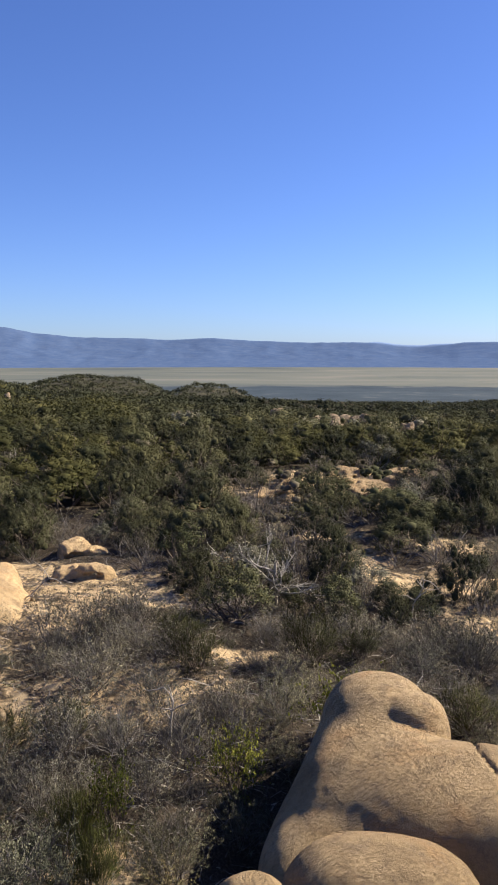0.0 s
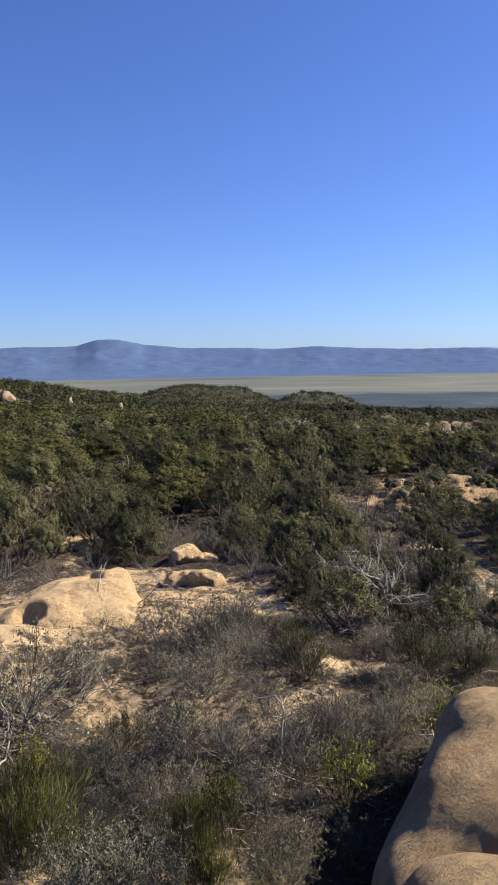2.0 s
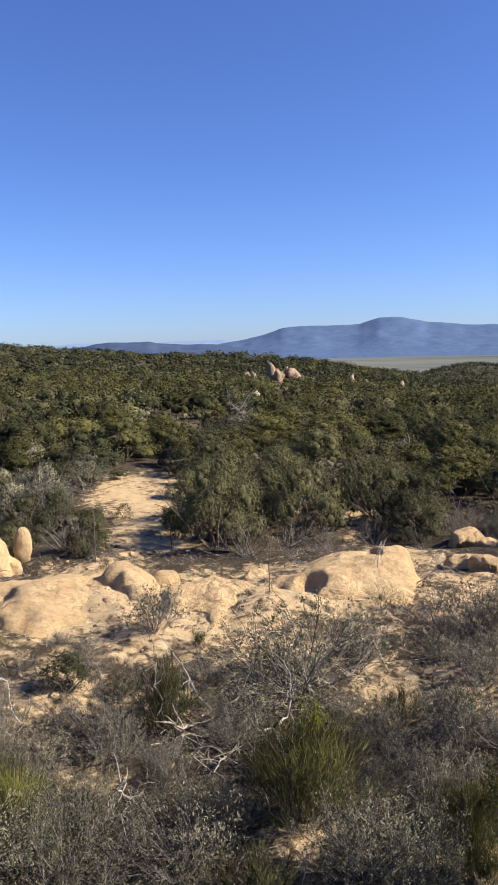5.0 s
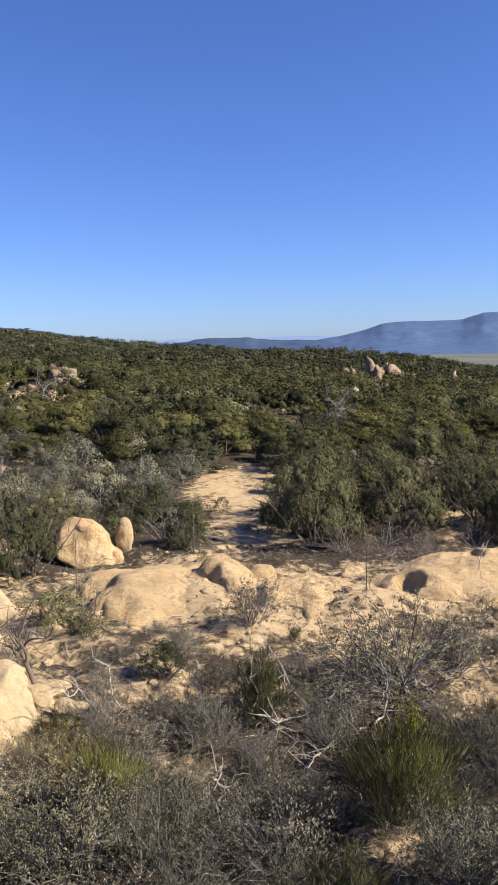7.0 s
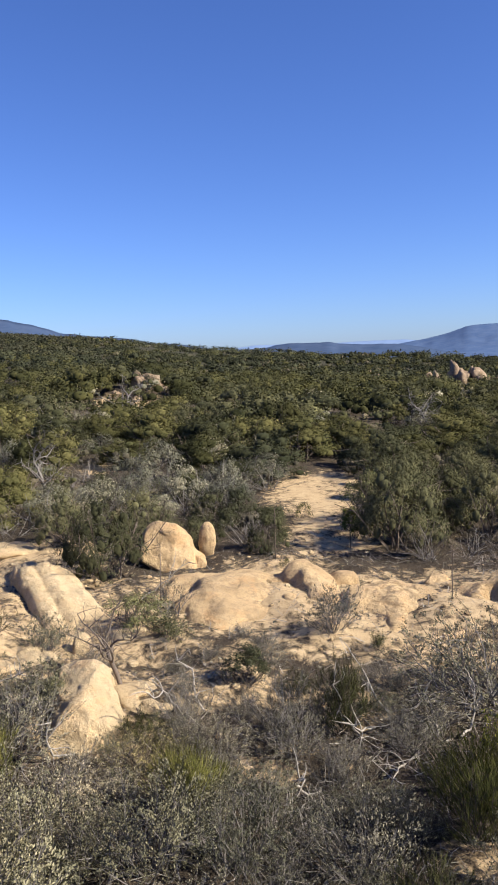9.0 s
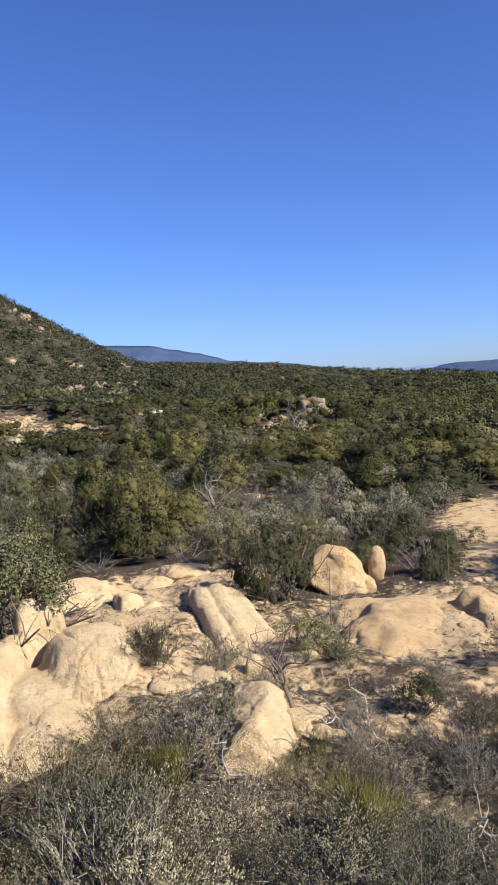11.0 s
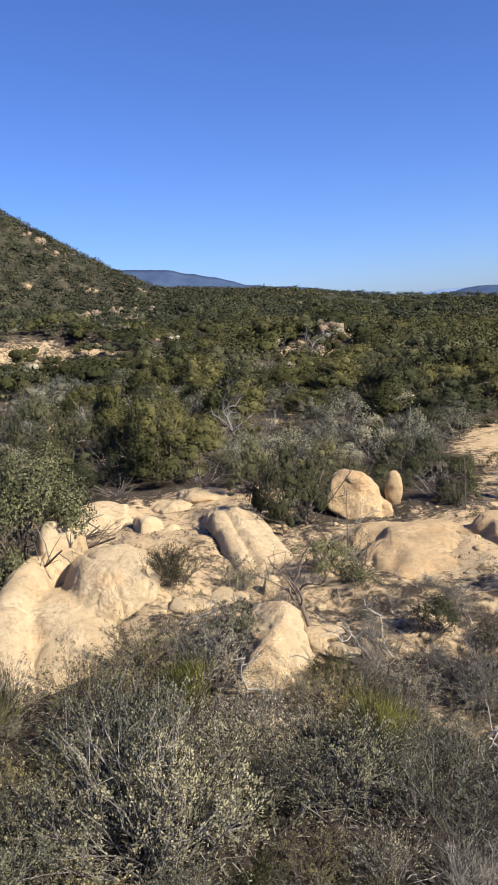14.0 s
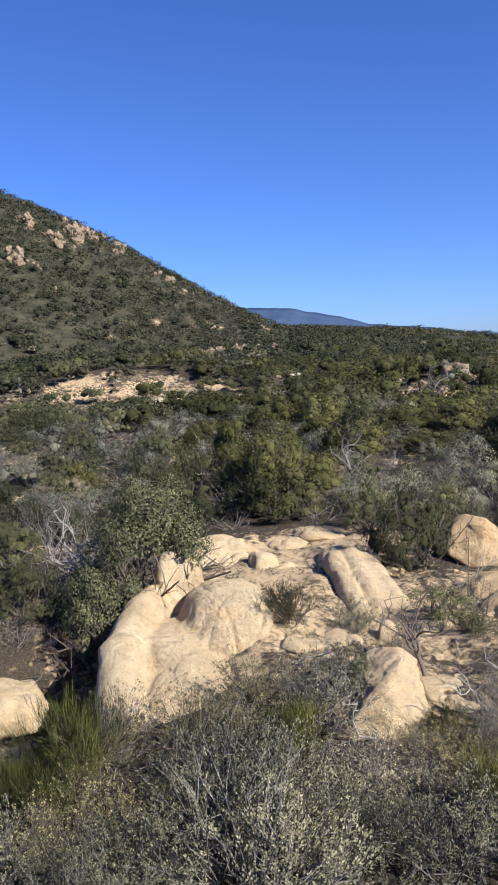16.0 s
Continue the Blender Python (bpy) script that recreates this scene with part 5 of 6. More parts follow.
# shrubs that stand out one by one: kind, yaw, distance, width, height
for row in (
    ("oak", 77.9, 15.6, 1.6, 1.2), ("needle", 79.6, 17.6, 1.8, 1.3), ("bare", 77.6, 12.9, 1.2, 0.8), ("dry", 79.6, 14.6, 1.3, 0.9), ("cream", 75.8, 9.5, 1.1, 1.0), ("cream", 78.2, 8.7, 1.2, 1.0), ("silver", 74.0, 7.9, 1.3, 1.0), ("broom", 79.4, 9.7, 1.1, 1.0), ("silver", 78.4, 7.5, 1.2, 0.9),
    ("round_oak", 71.2, 17.2, 3.2, 2.9), ("round_oak", 74.4, 16.6, 2.1, 2.6), ("bare", 75.9, 20.6, 2.4, 1.9), ("bare", 79.3, 20.0, 2.2, 1.6), ("silver", 66.5, 9.3, 1.8, 1.4), ("silver", 61.5, 9.2, 1.6, 1.3), ("grey", 24.8, 12.4, 2.4, 1.55), ("bright", -7.4, 11.0, 1.3, 1.15), ("needle", 25.9, 10.0, 1.2, 0.7),
    ("bare", 77.9, 23.2, 2.5, 2.1), ("oak", 80.3, 22.4, 2.0, 1.5), ("broom", 77.3, 10.6, 1.5, 1.4), ("cream", 80.6, 9.2, 1.0, 0.8), ("cream", 64.5, 11.1, 1.0, 0.8), ("broom", 61.0, 10.5, 1.0, 1.0), ("silver", 57.8, 12.3, 1.2, 0.9), ("oak", 55.6, 12.3, 0.8, 0.6),
    ("silver", 64.8, 7.8, 2.0, 1.7), ("silver", 58.3, 8.1, 1.4, 1.2), ("silver", 50.0, 8.3, 1.5, 1.3), ("cream", 72.7, 9.0, 1.0, 0.8), ("silver", 75.7, 7.8, 1.6, 1.0), ("broom", 81.9, 10.0, 0.7, 0.9), ("silver", 69.4, 9.8, 1.0, 0.8), ("grass", 70.0, 13.9, 0.9, 1.0, 0.1), ("dry", 70.9, 14.2, 0.8, 0.7, 0.1),
    ("needle", 61.1, 14.9, 1.2, 0.9), ("bare", 72.4, 15.8, 0.8, 0.5), ("pale", 49.3, 15.6, 1.3, 0.9), ("pale", 47.3, 14.8, 0.8, 0.5), ("needle", 52.1, 19.8, 2.5, 2.2), ("yellow", 61.5, 27.8, 3.0, 3.2), ("yellow", 63.9, 29.0, 2.6, 2.6), ("yellow", 58.6, 27.0, 2.5, 1.9),
    ("needle", 67.2, 31.0, 2.7, 2.3), ("needle", 76.0, 36.3, 3.7, 2.7), ("bare", 71.9, 45.6, 3.6, 2.5), ("dry", 79.5, 39.1, 2.5, 2.1), ("silver", 76.9, 60.6, 3.6, 1.6), ("yellow", 72.9, 67.7, 3.4, 1.5), ("yellow", 67.7, 65.9, 3.6, 1.7), ("oak", 54.7, 43.9, 4.1, 2.7),
    ("yellow", 58.3, 50.7, 4.4, 2.8), ("yellow", 49.5, 46.6, 4.4, 2.5), ("yellow", 46.4, 56.6, 4.9, 2.7), ("silver", 47.7, 31.3, 2.7, 2.2), ("silver", 50.0, 32.4, 2.1, 1.8), ("dry", 78.3, 16.3, 1.3, 0.7), ("bare", 80.5, 17.3, 1.2, 0.7), ("dry", 59.5, 22.8, 1.2, 0.6),
    ("oak", 70.6, 22.4, 1.8, 1.4), ("yellow", 64.5, 31.9, 3.0, 3.2), ("yellow", 58.8, 30.5, 2.6, 2.0), ("needle", 69.9, 33.2, 2.9, 2.7), ("bare", 68.9, 49.2, 4.2, 2.7), ("bare", 54.4, 45.9, 4.3, 3.1), ("yellow", 57.5, 69.5, 4.5, 2.6), ("dry", 47.5, 16.0, 1.1, 1.0),
    ("oak", 55.3, 13.0, 0.5, 0.4), ("cream", 63.6, 12.2, 1.2, 1.0), ("silver", 43.0, 8.2, 1.3, 1.1), ("broom", 46.5, 9.4, 1.1, 0.9), ("silver", 45.4, 9.0, 0.9, 0.8), ("dry", 33.5, 8.2, 1.3, 1.1), ("dry", 38.8, 8.3, 0.9, 0.6), ("bare", 39.1, 11.3, 1.5, 1.3),
    ("needle", 35.0, 11.4, 1.0, 1.1), ("oak", 42.1, 12.8, 0.9, 0.7), ("bare", 46.6, 11.6, 1.0, 0.9), ("dry", 59.1, 11.3, 1.6, 1.1), ("silver", 62.3, 8.5, 1.4, 1.2), ("dry", 44.2, 10.8, 0.9, 0.7), ("dry", 35.4, 14.7, 1.1, 1.0), ("pale", 50.7, 15.9, 1.2, 0.7),
    ("pale", 48.0, 15.1, 0.8, 0.5), ("needle", 54.8, 22.9, 2.0, 1.7), ("needle", 30.4, 21.6, 2.7, 2.6), ("bright", 33.7, 23.0, 1.0, 1.0), ("bare", 41.6, 22.0, 1.8, 1.1), ("grass", 37.6, 25.5, 1.1, 0.7), ("grass", 38.8, 19.3, 0.6, 0.3), ("silver", 49.3, 28.0, 2.4, 1.7),
    ("silver", 46.0, 27.6, 2.4, 1.7), ("silver", 43.1, 29.2, 2.3, 2.0), ("silver", 40.1, 30.7, 2.2, 1.7), ("yellow", 61.1, 25.8, 3.2, 2.4), ("bare", 54.2, 52.8, 4.6, 3.2), ("yellow", 61.4, 48.3, 4.2, 3.0), ("yellow", 57.5, 47.0, 4.4, 3.2), ("yellow", 51.9, 44.1, 4.8, 2.4),
    ("yellow", 47.8, 43.2, 4.7, 2.7), ("yellow", 44.1, 42.5, 4.6, 2.3), ("yellow", 40.8, 41.3, 4.5, 2.5), ("yellow", 37.6, 38.6, 3.9, 2.4), ("yellow", 34.0, 40.2, 3.8, 2.5), ("broom", 24.5, 8.9, 1.7, 1.2), ("bright", 24.1, 10.6, 0.7, 0.9), ("silver", 20.1, 7.7, 1.3, 1.1),
    ("dry", 38.4, 10.7, 1.0, 0.8), ("needle", 30.0, 25.0, 2.9, 2.2), ("needle", 27.0, 25.4, 2.2, 1.8), ("needle", 24.1, 23.1, 2.7, 2.2), ("needle", 21.2, 25.9, 2.3, 1.6), ("needle", 18.8, 24.0, 2.3, 2.0), ("bright", 33.8, 23.7, 1.0, 0.9), ("dry", 23.1, 21.9, 1.3, 0.7),
    ("bare", 41.2, 23.6, 1.7, 1.1), ("yellow", 30.4, 40.3, 3.8, 1.7), ("yellow", 26.3, 38.6, 4.2, 2.1), ("yellow", 21.9, 38.5, 4.2, 2.1), ("yellow", 18.8, 43.0, 4.3, 2.4), ("silver", 18.9, 10.9, 0.9, 0.8), ("dry", 18.5, 15.6, 0.9, 0.6), ("grass", 32.3, 14.1, 0.4, 0.4),
    ("needle", 30.3, 23.0, 2.9, 2.2), ("pale", 33.1, 24.5, 1.6, 1.9), ("needle", 16.4, 23.9, 2.6, 1.8), ("yellow", 13.5, 28.4, 3.5, 2.0), ("yellow", 17.2, 31.9, 3.2, 1.8), ("yellow", 22.1, 42.0, 5.4, 2.3), ("yellow", 27.4, 43.3, 4.7, 2.1), ("yellow", 17.6, 49.6, 5.7, 2.4),
    ("needle", 12.6, 45.9, 5.0, 1.9), ("needle", 9.4, 27.1, 2.6, 1.9), ("needle", 7.0, 29.8, 2.6, 1.4), ("bare", 13.1, 24.9, 2.2, 1.0), ("pale", 5.0, 19.2, 1.6, 1.3), ("oak", 1.0, 15.5, 1.6, 1.2), ("needle", 4.1, 13.0, 1.1, 1.0), ("bright", 10.1, 9.0, 0.8, 1.05),
    ("bright", 1.1, 9.8, 0.85, 1.15), ("bare", 16.5, 15.7, 1.1, 0.7), ("dry", 14.8, 15.9, 0.9, 0.8), ("dry", 11.9, 15.2, 1.4, 1.1), ("bare", 9.0, 16.4, 1.3, 0.8), ("dry", 13.6, 10.6, 1.1, 1.0), ("bare", 9.4, 10.6, 1.0, 1.0), ("bare", 5.3, 11.0, 1.0, 0.9),
    ("dry", 2.1, 11.2, 1.0, 0.8), ("needle", 17.4, 11.6, 0.8, 0.7), ("dry", 11.5, 12.7, 1.3, 0.8), ("bare", 7.4, 12.5, 1.1, 0.7), ("silver", 16.3, 7.7, 1.2, 1.0), ("broom", 11.6, 7.9, 0.8, 0.8), ("silver", 6.1, 8.2, 0.9, 0.8), ("needle", 34.7, 11.9, 0.7, 1.0),
    ("oak", 4.6, 21.9, 1.8, 1.4), ("dry", 7.8, 19.5, 1.4, 0.8), ("oak", -6.2, 16.1, 1.3, 1.0), ("needle", -4.4, 13.4, 1.2, 1.2), ("dry", -7.5, 14.4, 1.2, 0.9), ("dry", -16.3, 13.9, 1.4, 1.3), ("dry", -13.1, 14.6, 1.2, 0.9), ("needle", -16.0, 11.4, 1.2, 0.8),
    ("dry", -12.4, 13.1, 0.9, 0.6), ("grass", -7.8, 19.7, 0.7, 0.6), ("dry", -10.7, 20.4, 1.6, 1.0), ("needle", -12.3, 16.5, 1.0, 0.7), ("silver", -8.7, 17.4, 1.3, 1.0), ("bare", 4.7, 10.3, 1.0, 0.9), ("bare", 0.5, 10.7, 0.9, 0.9), ("dry", 6.7, 11.9, 0.8, 0.7),
    ("dry", 10.8, 13.4, 1.2, 0.9), ("bare", 14.0, 14.7, 1.2, 1.0), ("dry", 8.3, 15.3, 1.3, 1.0), ("bare", 4.6, 16.0, 1.1, 0.9), ("broom", 13.0, 8.9, 0.8, 0.8), ("silver", 0.5, 9.1, 0.8, 0.7), ("dry", 7.6, 9.5, 0.9, 0.8), ("silver", -2.5, 10.3, 0.6, 0.5),
    ("dry", 15.4, 9.6, 0.9, 0.8), ("yellow", 11.9, 29.7, 3.2, 1.6), ("needle", 16.2, 22.5, 2.1, 1.4), ("bare", 12.7, 23.5, 1.9, 1.3), ("needle", 8.7, 23.4, 1.9, 1.3), ("needle", 7.9, 32.3, 3.0, 2.0), ("needle", 4.2, 28.8, 2.5, 1.4), ("needle", 1.7, 23.6, 2.1, 1.3),
    ("needle", -4.9, 22.0, 1.8, 1.4), ("needle", 0.9, 32.0, 3.0, 1.5), ("bare", -2.9, 26.1, 2.1, 1.3), ("needle", -5.3, 30.8, 2.4, 1.3), ("needle", -12.6, 31.5, 2.7, 1.3), ("needle", -16.5, 26.1, 2.3, 1.8), ("dry", -13.0, 25.8, 2.1, 0.9), ("bare", -8.2, 24.8, 1.8, 1.0),
    ("dry", -14.6, 21.9, 1.9, 0.9), ("dry", -17.0, 17.0, 1.1, 1.1), ("dry", 80.6, 16.9, 1.3, 0.6), ("bare", 79.6, 16.6, 1.0, 0.5), ("bare", 81.5, 17.0, 1.2, 0.6), ("bare", 78.2, 14.6, 1.0, 0.6), ("oak", 81.0, 18.6, 1.6, 1.3),
):
    plant(*row)
fill(9, 16, (26, 64), (11.0, 15.0), (("bare", 5), ("dry", 4), ("needle", 1), ("silver", 1)), (0.5, 1.0), 0.25, (0.5, 1.0))
fill(1, 18, (62, 86), (6.6, 11.2), (("silver", 4.5), ("dry", 2.5), ("cream", 1), ("broom", 1)), (0.8, 1.4), 0.35)
fill(5, 46, (-6, 60), (6.4, 11.0), (("dry", 4), ("silver", 4), ("bare", 2.5), ("needle", 0.6), ("cream", 0.6)), (0.6, 1.15), 0.28)
fill(2, 80, (-22, 86), (10.6, 17.0), (("dry", 4), ("silver", 2), ("bare", 4), ("needle", 1.2)), (0.5, 1.2), 0.25)
fill(6, 44, (-22, 30), (15.0, 23.0), (("dry", 2), ("needle", 4), ("bare", 2.5), ("silver", 1.5), ("oak", 1)), (0.9, 1.8), 0.22)
fill(3, 120, (-22, 86), (21.0, 32.0), (("needle", 5), ("silver", 1.5), ("bare", 2), ("dry", 1.5), ("oak", 1.4)), (1.2, 2.4), 0.2)
fill(7, 46, (40, 86), (21.0, 50.0), (("silver", 4), ("bare", 3), ("dry", 2)), (1.4, 2.6), 0.1)
fill(8, 46, (62, 86), (24.0, 62.0), (("silver", 5), ("dry", 3), ("bare", 2)), (1.6, 3.0), 0.1)
fill(4, 150, (-22, 86), (30.0, 56.0), (("needle", 4), ("silver", 0.8), ("bare", 1), ("yellow", 5), ("oak", 1.6)), (2.2, 4.2), 0.16)


# ---- litter: fallen twigs and clods over the near ground ----
def litter(name, seed, count, dist, length, width, mat, label, flat=0.12, drift=None):
    rng = np.random.default_rng(seed)
    yaw = rng.uniform(-22, 86, count)
    r = np.sqrt(rng.uniform(dist[0] ** 2, dist[1] ** 2, count))
    x, y = -np.sin(np.radians(yaw)) * r, np.cos(np.radians(yaw)) * r
    keep = bareness(x, y) < rng.uniform(0.2, 1.1, count) if drift is None else folds(x, y, 1.6, 3, seed) > drift
    x, y = x[keep], y[keep]
    n = len(x)
    p = np.stack([x, y, height(x, y) + 0.012], -1)
    a = rng.uniform(0, 2 * math.pi, n)
    d = np.stack([np.cos(a), np.sin(a), np.abs(rng.normal(0, flat, n))], -1)
    s = np.stack([-np.sin(a), np.cos(a), rng.normal(0, 0.4, n)], -1)
    L, W = rng.uniform(0.4, 1.6, (n, 1)) * length, rng.uniform(0.6, 1.5, (n, 1)) * width
    bend = s * L * rng.normal(0, 0.18, (n, 1)) + np.array((0, 0, 1)) * L * np.abs(rng.normal(0, 0.12, (n, 1)))
    v = np.stack([p - s * W, p + s * W, p + d * L * 0.5 + bend + s * W * 0.7, p + d * L * 0.5 + bend - s * W * 0.7, p + d * L], 1).reshape(-1, 3)
    b = np.arange(n)[:, None] * 5
    f = np.concatenate([b + (0, 1, 2), b + (0, 2, 3), b + (3, 2, 4)], 0)
    return tagged(new(name, mesh_from(name, v, f, mat)), label, "plant litter", kind="stuff")


# ---- broken stones and pebbles ----
def pebbles(name, seed, count, yaws, dist, size, mat, label):
    rng = np.random.default_rng(seed)
    yaw = rng.uniform(*yaws, count)
    r = np.sqrt(rng.uniform(dist[0] ** 2, dist[1] ** 2, count))
    x, y = -np.sin(np.radians(yaw)) * r, np.cos(np.radians(yaw)) * r
    keep = (bareness(x, y) > rng.uniform(0.1, 0.9, count)) & (wave(x / 0.9, y / 0.9, seed) > rng.uniform(-0.4, 0.4, count))
    x, y = x[keep], y[keep]
    n = len(x)
    base, faces = ball(1)
    k = size * rng.uniform(0.25, 1.0, (n, 1, 1)) ** 2 * rng.uniform(0.6, 1.3, (n, 1, 3)) * np.array((1, 1, 0.7))
    v = np.stack([x, y, height(x, y)], -1)[:, None] + base[None] * k * rng.uniform(0.7, 1.2, (n, len(base), 1))
    f = faces[None] + (np.arange(n) * len(base))[:, None, None]
    return tagged(new(name, mesh_from(name, v.reshape(-1, 3), f.reshape(-1, 3), mat)), label, "stones", kind="stuff")


pebbles("broken_stones", 61, 900, (24, 84), (11, 23), 0.11, ROCK_PALE, "broken pale stones strewn on bare sand")
pebbles("broken_stones", 62, 700, (-22, 44), (10, 23), 0.09, ROCK_TAN, "broken tan stones strewn on bare sand")
litter("leaf_drifts", 54, 40000, (10, 24), 0.06, 0.018, BARK["brown"], "drifts of dark dead leaves on pale sand", 0.2, 0.08)
litter("fallen_twigs", 51, 12000, (5.5, 21), 0.26, 0.006, BARK["grey"], "fallen grey twigs on the sandy ground", 0.15)
litter("fallen_twigs", 52, 2200, (5.5, 17), 0.4, 0.006, BARK["white"], "bleached fallen twigs on the sandy ground", 0.2)
litter("dead_leaves", 53, 11000, (5.5, 21), 0.06, 0.016, LEAF["dry"], "dry leaves strewn on the sandy ground", 0.3)


# ---- the scrub farther off, which nobody could count ----


def scrub_field(name, seed, count, yaws, dist, sizes, tris, leaf, label, grain=0.5):
    rng = np.random.default_rng(seed)
    yaw = rng.uniform(*yaws, count)
    r = np.sqrt(rng.uniform(dist[0] ** 2, dist[1] ** 2, count))
    x, y = -np.sin(np.radians(yaw)) * r, np.cos(np.radians(yaw)) * r
    keep = (bareness(x, y) < rng.uniform(0.45, 0.95, count)) & (wave(x / 14.0, y / 14.0, seed) > -0.42)
    x, y = x[keep], y[keep]
    n = len(x)
    w = rng.uniform(*sizes, n) * (1 + 0.4 * wave(x / 9.0, y / 9.0, 2.0))
    h = np.minimum(w * rng.uniform(0.4, 0.85, n), 0.8 + 0.36 * w)
    z = height(x, y)
    balls = 5 if tris > 60 else 3 if tris > 20 else 2
    az, u = rng.uniform(0, 2 * math.pi, (n, balls)), np.sqrt(rng.uniform(0, 1, (n, balls)))
    rr = 0.5 * w[:, None] * u * 0.7
    c = np.stack([x[:, None] + rr * np.cos(az), y[:, None] + rr * np.sin(az), z[:, None] + h[:, None] * (0.25 + 0.35 * rng.uniform(0.4, 1.1, (n, balls)))], -1).reshape(-1, 3)
    k = (w[:, None] * rng.uniform(0.2, 0.34, (n, balls))).reshape(-1)
    hub = np.repeat(np.stack([x, y, z], -1), balls, axis=0)
    v, f, n = tufts(rng, c, k[:, None] * np.array((1, 1, 0.75)), max(4, tris // balls), np.repeat(grain * w, balls), 0.3, 0.4, hub)
    if tris > 40:
        v, f, n = joined_leaves([(v, f, n), cores(rng, c, k[:, None] * np.array((1, 1, 0.75)), 0.42, hub)])
    ob = new(name, mesh_from(name, v, f, CROWN[leaf], normals=n))
    return tagged(ob, label, "scrub", kind="stuff")


scrub_field("low_brush", 41, 420, (-22, 86), (24, 58), (0.7, 1.6), 90, "dry", "low grey-brown brush between the shrubs", 0.045)
scrub_field("low_brush", 42, 320, (-22, 86), (24, 58), (0.8, 1.8), 100, "oak", "low green brush between the shrubs", 0.045)
scrub_field("low_brush", 45, 130, (54, 86), (34, 66), (1.4, 2.8), 260, "silver", "pale grey-green brush between the shrubs", 0.036)
scrub_field("low_brush", 46, 60, (54, 86), (30, 60), (0.8, 1.8), 160, "dry", "pale dry brush between the shrubs", 0.04)
scrub_field("distant_scrub", 21, 190, (-22, 86), (52, 82), (2.4, 4.6), 300, "needle", "dark olive scrub covering the plateau", 0.038)
scrub_field("distant_scrub", 31, 150, (8, 72), (52, 82), (2.8, 5.0), 300, "yellow", "yellow-green feathery scrub covering the plateau", 0.038)
scrub_field("distant_scrub", 32, 120, (-22, 86), (52, 82), (2.0, 3.8), 300, "oak", "green oak scrub on the plateau", 0.038)
scrub_field("distant_scrub", 33, 80, (-22, 86), (52, 90), (1.8, 3.2), 260, "silver", "grey-green scrub on the plateau", 0.038)
scrub_field("distant_scrub", 38, 60, (58, 86), (56, 110), (1.2, 2.4), 130, "oak", "olive scrub breaking up an orange bank", 0.05)
scrub_field("distant_scrub", 39, 100, (56, 86), (46, 110), (1.2, 2.4), 130, "silver", "grey-brown brush breaking up an orange bank", 0.05)
scrub_field("distant_scrub", 43, 130, (62, 84), (81, 96), (1.2, 2.6), 150, "hill", "grey-green brush along the top of an orange bank", 0.06)
scrub_field("distant_scrub", 44, 34, (62, 84), (68, 84), (0.8, 1.6), 90, "dry", "grey-brown brush on an orange bank", 0.05)
scrub_field("distant_scrub", 34, 420, (-22, 86), (80, 130), (2.6, 4.8), 200, "needle", "dark olive scrub over the middle distance", 0.042)
scrub_field("distant_scrub", 22, 300, (8, 72), (80, 130), (2.8, 5.0), 200, "yellow", "yellow-green scrub over the middle distance", 0.042)
scrub_field("distant_scrub", 28, 260, (-22, 86), (80, 140), (2.4, 4.4), 200, "oak", "green oak scrub over the middle distance", 0.042)
scrub_field("distant_scrub", 35, 140, (-22, 86), (80, 140), (2.0, 3.4), 140, "dry", "grey-brown scrub over the middle distance", 0.045)
scrub_field("distant_scrub", 24, 1900, (-23, 86), (126, 270), (3.0, 5.0), 72, "woods", "dark olive scrub on the far plateau", 0.075)
scrub_field("distant_scrub", 25, 1200, (-23, 86), (126, 300), (2.6, 4.6), 72, "woods", "grey-green scrub on the far plateau", 0.075)
scrub_field("distant_scrub", 26, 700, (8, 58), (126, 300), (2.6, 4.6), 72, "yellow", "yellow-green scrub on the far plateau", 0.075)
scrub_field("distant_scrub", 29, 1200, (-23, 86), (126, 400), (2.0, 3.6), 50, "dry", "grey-brown scrub on the far plateau", 0.08)
scrub_field("distant_scrub", 27, 6500, (-23, 86), (260, 560), (3.0, 5.4), 28, "woods", "dark scrub on the knolls and brow", 0.11)
scrub_field("distant_scrub", 36, 4200, (52, 86), (180, 480), (3.0, 5.4), 32, "hill", "dark scrub on the stony hill", 0.1)
scrub_field("distant_scrub", 37, 3200, (-6, 24), (300, 540), (3.0, 5.2), 28, "woods", "dark scrub covering the two knolls", 0.12)
scrub_field("distant_scrub", 30, 3200, (55, 86), (200, 480), (2.6, 5.0), 32, "hill", "grey-green scrub on the stony hill", 0.1)


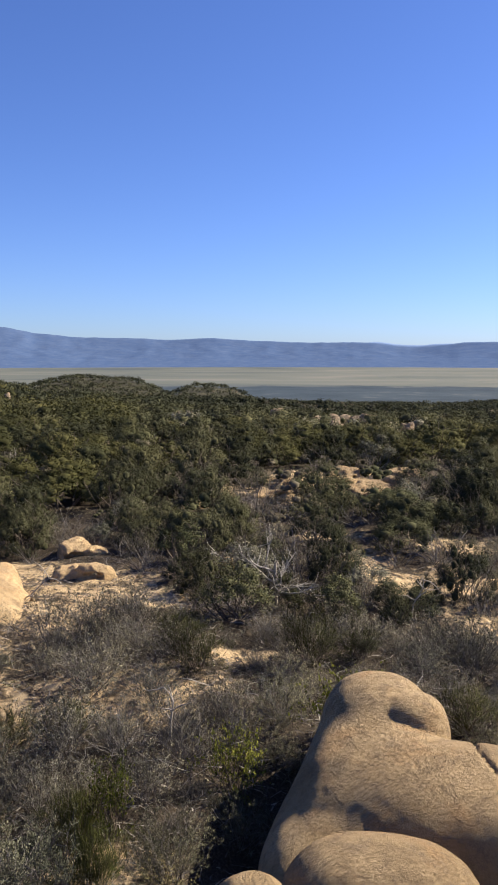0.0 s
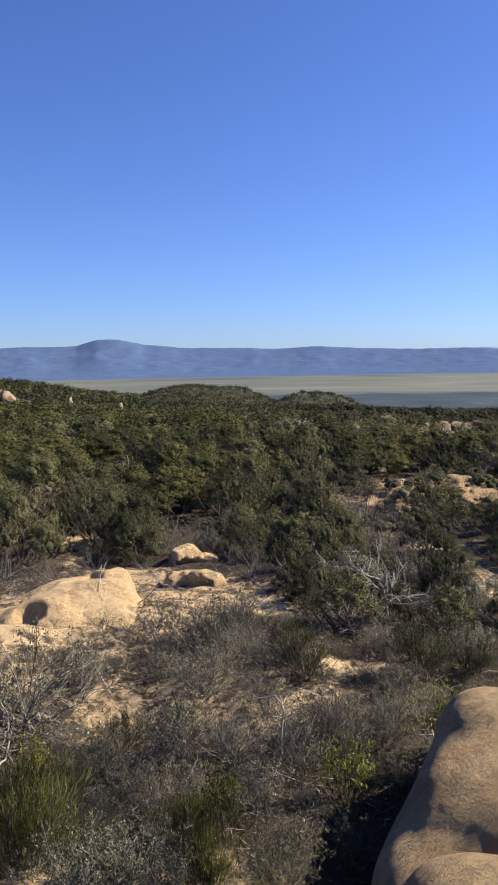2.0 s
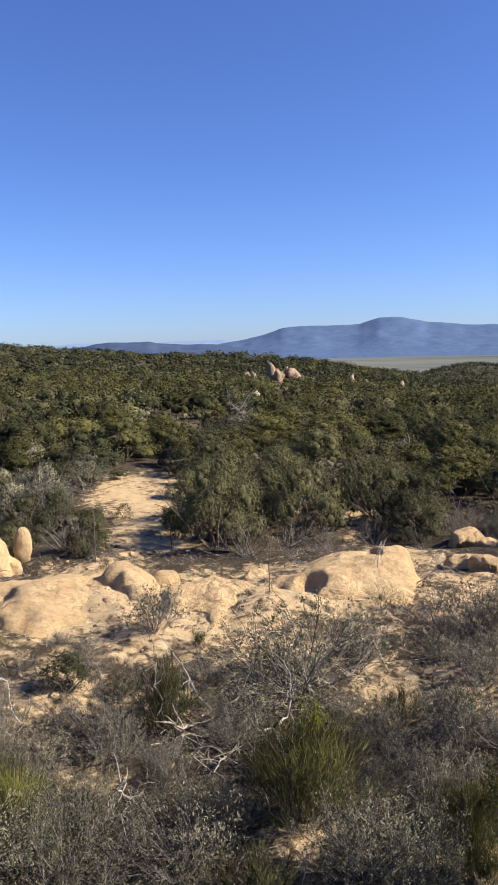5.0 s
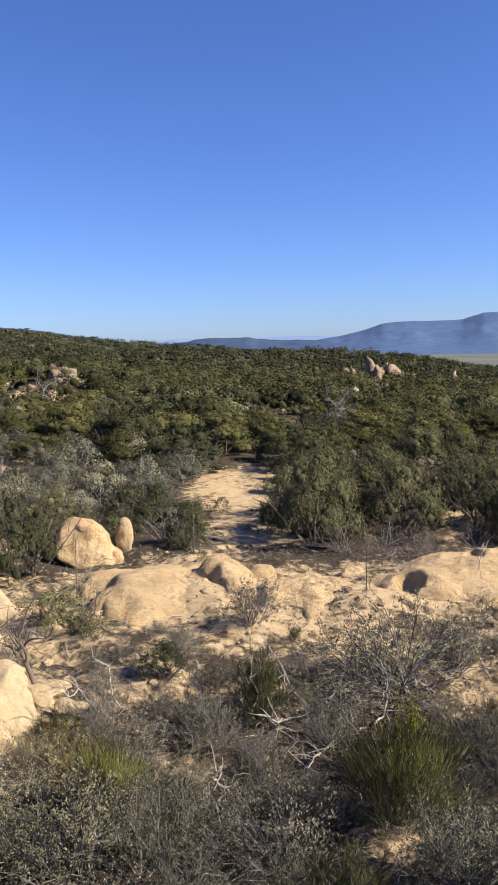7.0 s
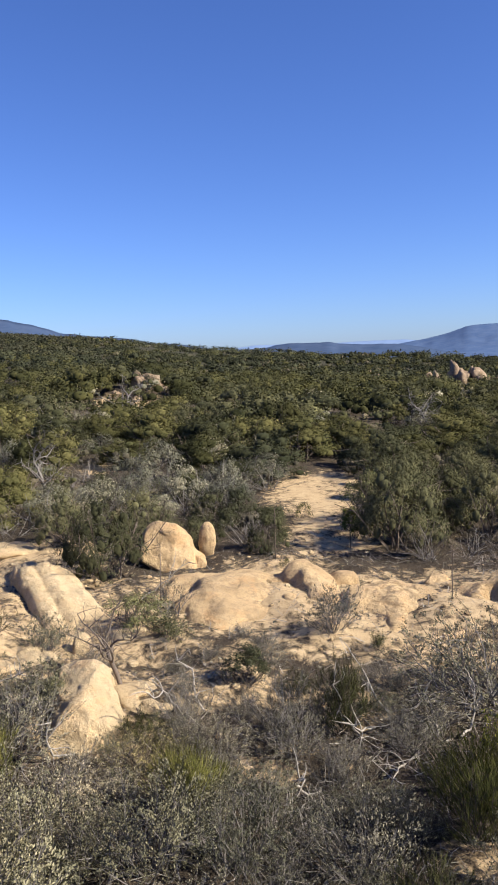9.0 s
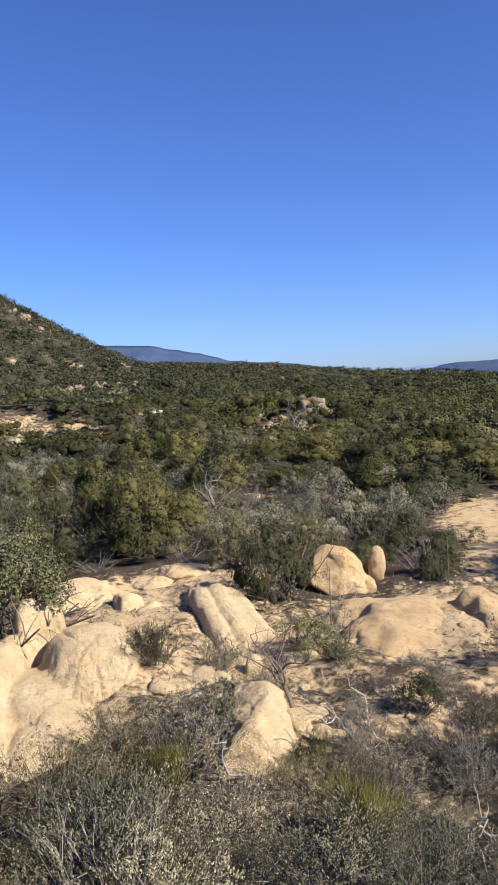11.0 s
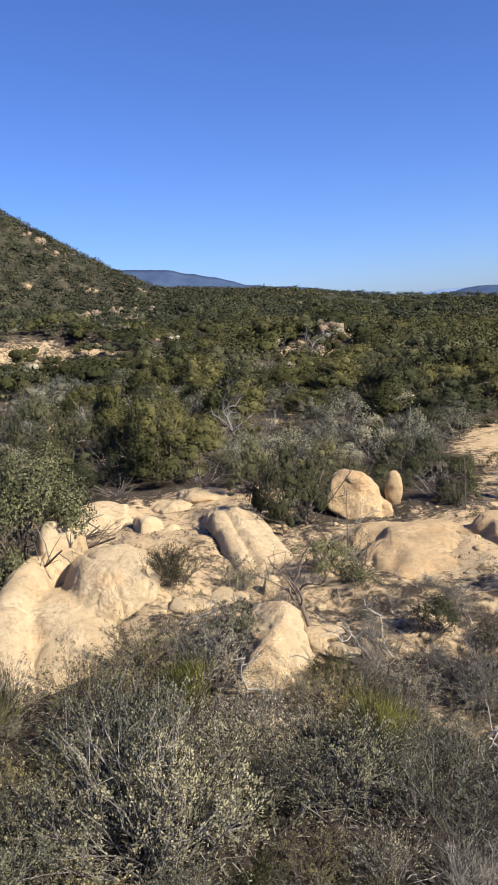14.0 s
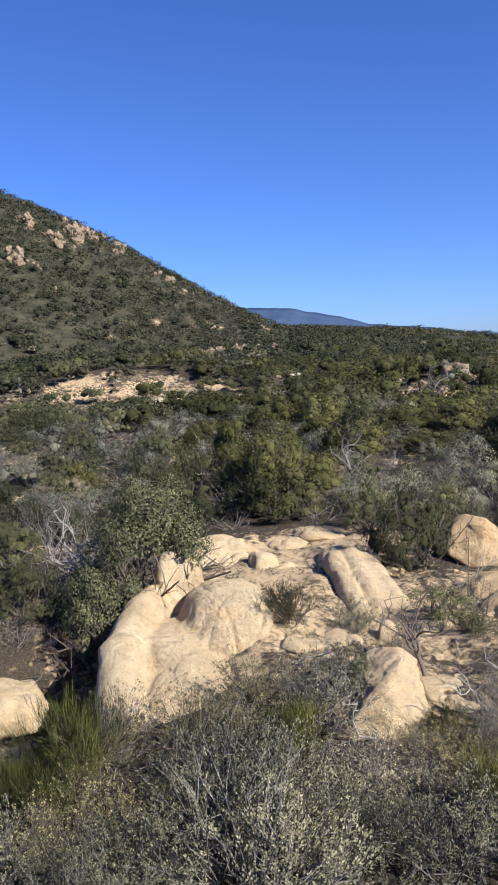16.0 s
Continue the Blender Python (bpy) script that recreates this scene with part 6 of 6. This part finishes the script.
# ---- dead trees, stalks and bleached branches ----
def dead_tree(yaw, r, high, seed, bark, label):
    rng = np.random.default_rng(seed)
    root = new("dead_tree")
    x, y = polar(yaw, r)
    root.matrix_world = pose(x, y, ground_at(x, y) - 0.05, 0, 0, rng.uniform(0, 360))
    tagged(root, label, "dead tree")
    trunk = twig(rng, (0, 0, -0.1), (0.1, 0, 1), high * 0.6, 0.15, 5)
    part("trunk", mesh_from("trunk", *tube(trunk, high * 0.03, high * 0.016, 6), BARK[bark], True), root)
    for i in range(9):
        s = trunk[int(rng.integers(2, len(trunk)))]
        az = i * 2.4 + rng.uniform(-0.4, 0.4)
        limb = twig(rng, s, (math.cos(az), math.sin(az), rng.uniform(0.3, 1.3)), high * rng.uniform(0.35, 0.6), 0.25, 5)
        pieces = [tube(limb, high * 0.013, high * 0.004, 4)]
        for _ in range(7):
            b = limb[int(rng.integers(1, len(limb)))]
            t = twig(rng, b, rng.normal(0, 1, 3) + np.array((0, 0, 0.6)), high * rng.uniform(0.1, 0.28), 0.3, 3)
            pieces.append(tube(t, high * 0.005, high * 0.002))
        part("limb", mesh_from("limb", *joined(pieces), BARK[bark], True), root)


dead_tree(28.0, 50, 3.0, 1, "grey", "bare bleached dead tree leaning over green scrub")
dead_tree(50.2, 57, 4.0, 2, "grey", "bare grey dead tree before orange boulders")
dead_tree(55.6, 32, 2.6, 3, "grey", "bare grey dead tree in dark scrub")
dead_tree(-5.0, 33, 1.4, 4, "grey", "small grey dead tree among scrub")
dead_tree(-2.0, 16.4, 2.0, 5, "white", "bleached dead shrub standing in a dark bush")
dead_tree(51.2, 12.9, 1.7, 6, "brown", "small dead brown tree rooted beside a pale boulder")
dead_tree(75.5, 18.0, 2.2, 7, "white", "bleached dead tree behind the oak bush")
dead_tree(66.0, 32.0, 2.2, 8, "white", "bleached dead tree in green scrub")


def stalk(yaw, r, high, seed):
    rng = np.random.default_rng(seed)
    x, y = polar(yaw, r)
    pieces = [tube(twig(rng, (0, 0, -0.1), (0.03, 0, 1), high, 0.03, 5), 0.014, 0.008, 5)]
    for _ in range(9):
        z = high * rng.uniform(0.75, 0.98)
        pieces.append(tube(twig(rng, (0.02, 0, z), rng.normal(0, 1, 3) + np.array((0, 0, 0.5)), 0.12, 0.2, 2), 0.006, 0.003))
    ob = new("dry_stalk", mesh_from("dry_stalk", *joined(pieces), BARK["brown"], True))
    ob.matrix_world = pose(x, y, ground_at(x, y))
    tagged(ob, "thin dry brown flower stalk standing upright", "dry stalk", "dry flower stalks")


for row in ((48.1, 16.9, 1.5, 1), (39.5, 20.0, 1.45, 2), (26.9, 16.0, 1.1, 3), (34.0, 22.0, 0.9, 4)):
    stalk(*row)


def dead_branch(yaw, r, length, seed, up):
    rng = np.random.default_rng(seed)
    x, y = polar(yaw, r)
    az = rng.uniform(0, 2 * math.pi)
    main = twig(rng, (0, 0, 0.05), (math.cos(az), math.sin(az), up), length, 0.3, 7)
    ob = new("fallen_branch", mesh_from("fallen_branch", *tube(main, 0.02, 0.007, 5), BARK["white"], True))
    ob.matrix_world = pose(x, y, ground_at(x, y))
    for _ in range(6):
        b = main[int(rng.integers(2, len(main)))]
        side = twig(rng, b, rng.normal(0, 1, 3) + np.array((0, 0, 0.4)), length * rng.uniform(0.2, 0.45), 0.3, 4)
        part("side_twig", mesh_from("side_twig", *tube(side, 0.011, 0.004, 4), BARK["white"], True), ob)
    tagged(ob, "bleached fallen branch lying in the brush", "branch", "fallen branches")


for row in ((32.6, 11.4, 1.0, 21, 0.3), (33.7, 11.2, 0.9, 22, 0.25), (29.6, 10.6, 0.9, 23, 0.2), (28.0, 11.2, 0.8, 24, 0.3), (30.6, 12.0, 0.9, 25, 0.5), (45.2, 12.0, 1.0, 26, 0.5), (31.4, 11.9, 1.1, 1, 0.7), (27.5, 11.0, 0.8, 2, 0.4), (26.4, 11.2, 0.9, 3, 0.3), (6.2, 10.6, 0.9, 4, 1.2), (47.0, 12.0, 1.1, 5, 0.8), (37.0, 9.9, 1.0, 6, 0.2), (35.5, 9.8, 0.8, 7, 0.3), (17.2, 16.6, 1.6, 8, 0.2),
            (16.2, 17.6, 1.3, 9, 0.3), (4.5, 19.0, 1.4, 10, 0.3), (61.0, 13.2, 1.0, 11, 0.6), (49.5, 17.8, 1.4, 12, 0.4), (-12.0, 16.0, 1.2, 13, 0.3), (22.8, 10.4, 0.8, 14, 0.3), (54.8, 11.0, 0.9, 15, 0.5), (76.0, 12.0, 1.0, 16, 0.5)):
    dead_branch(*row)
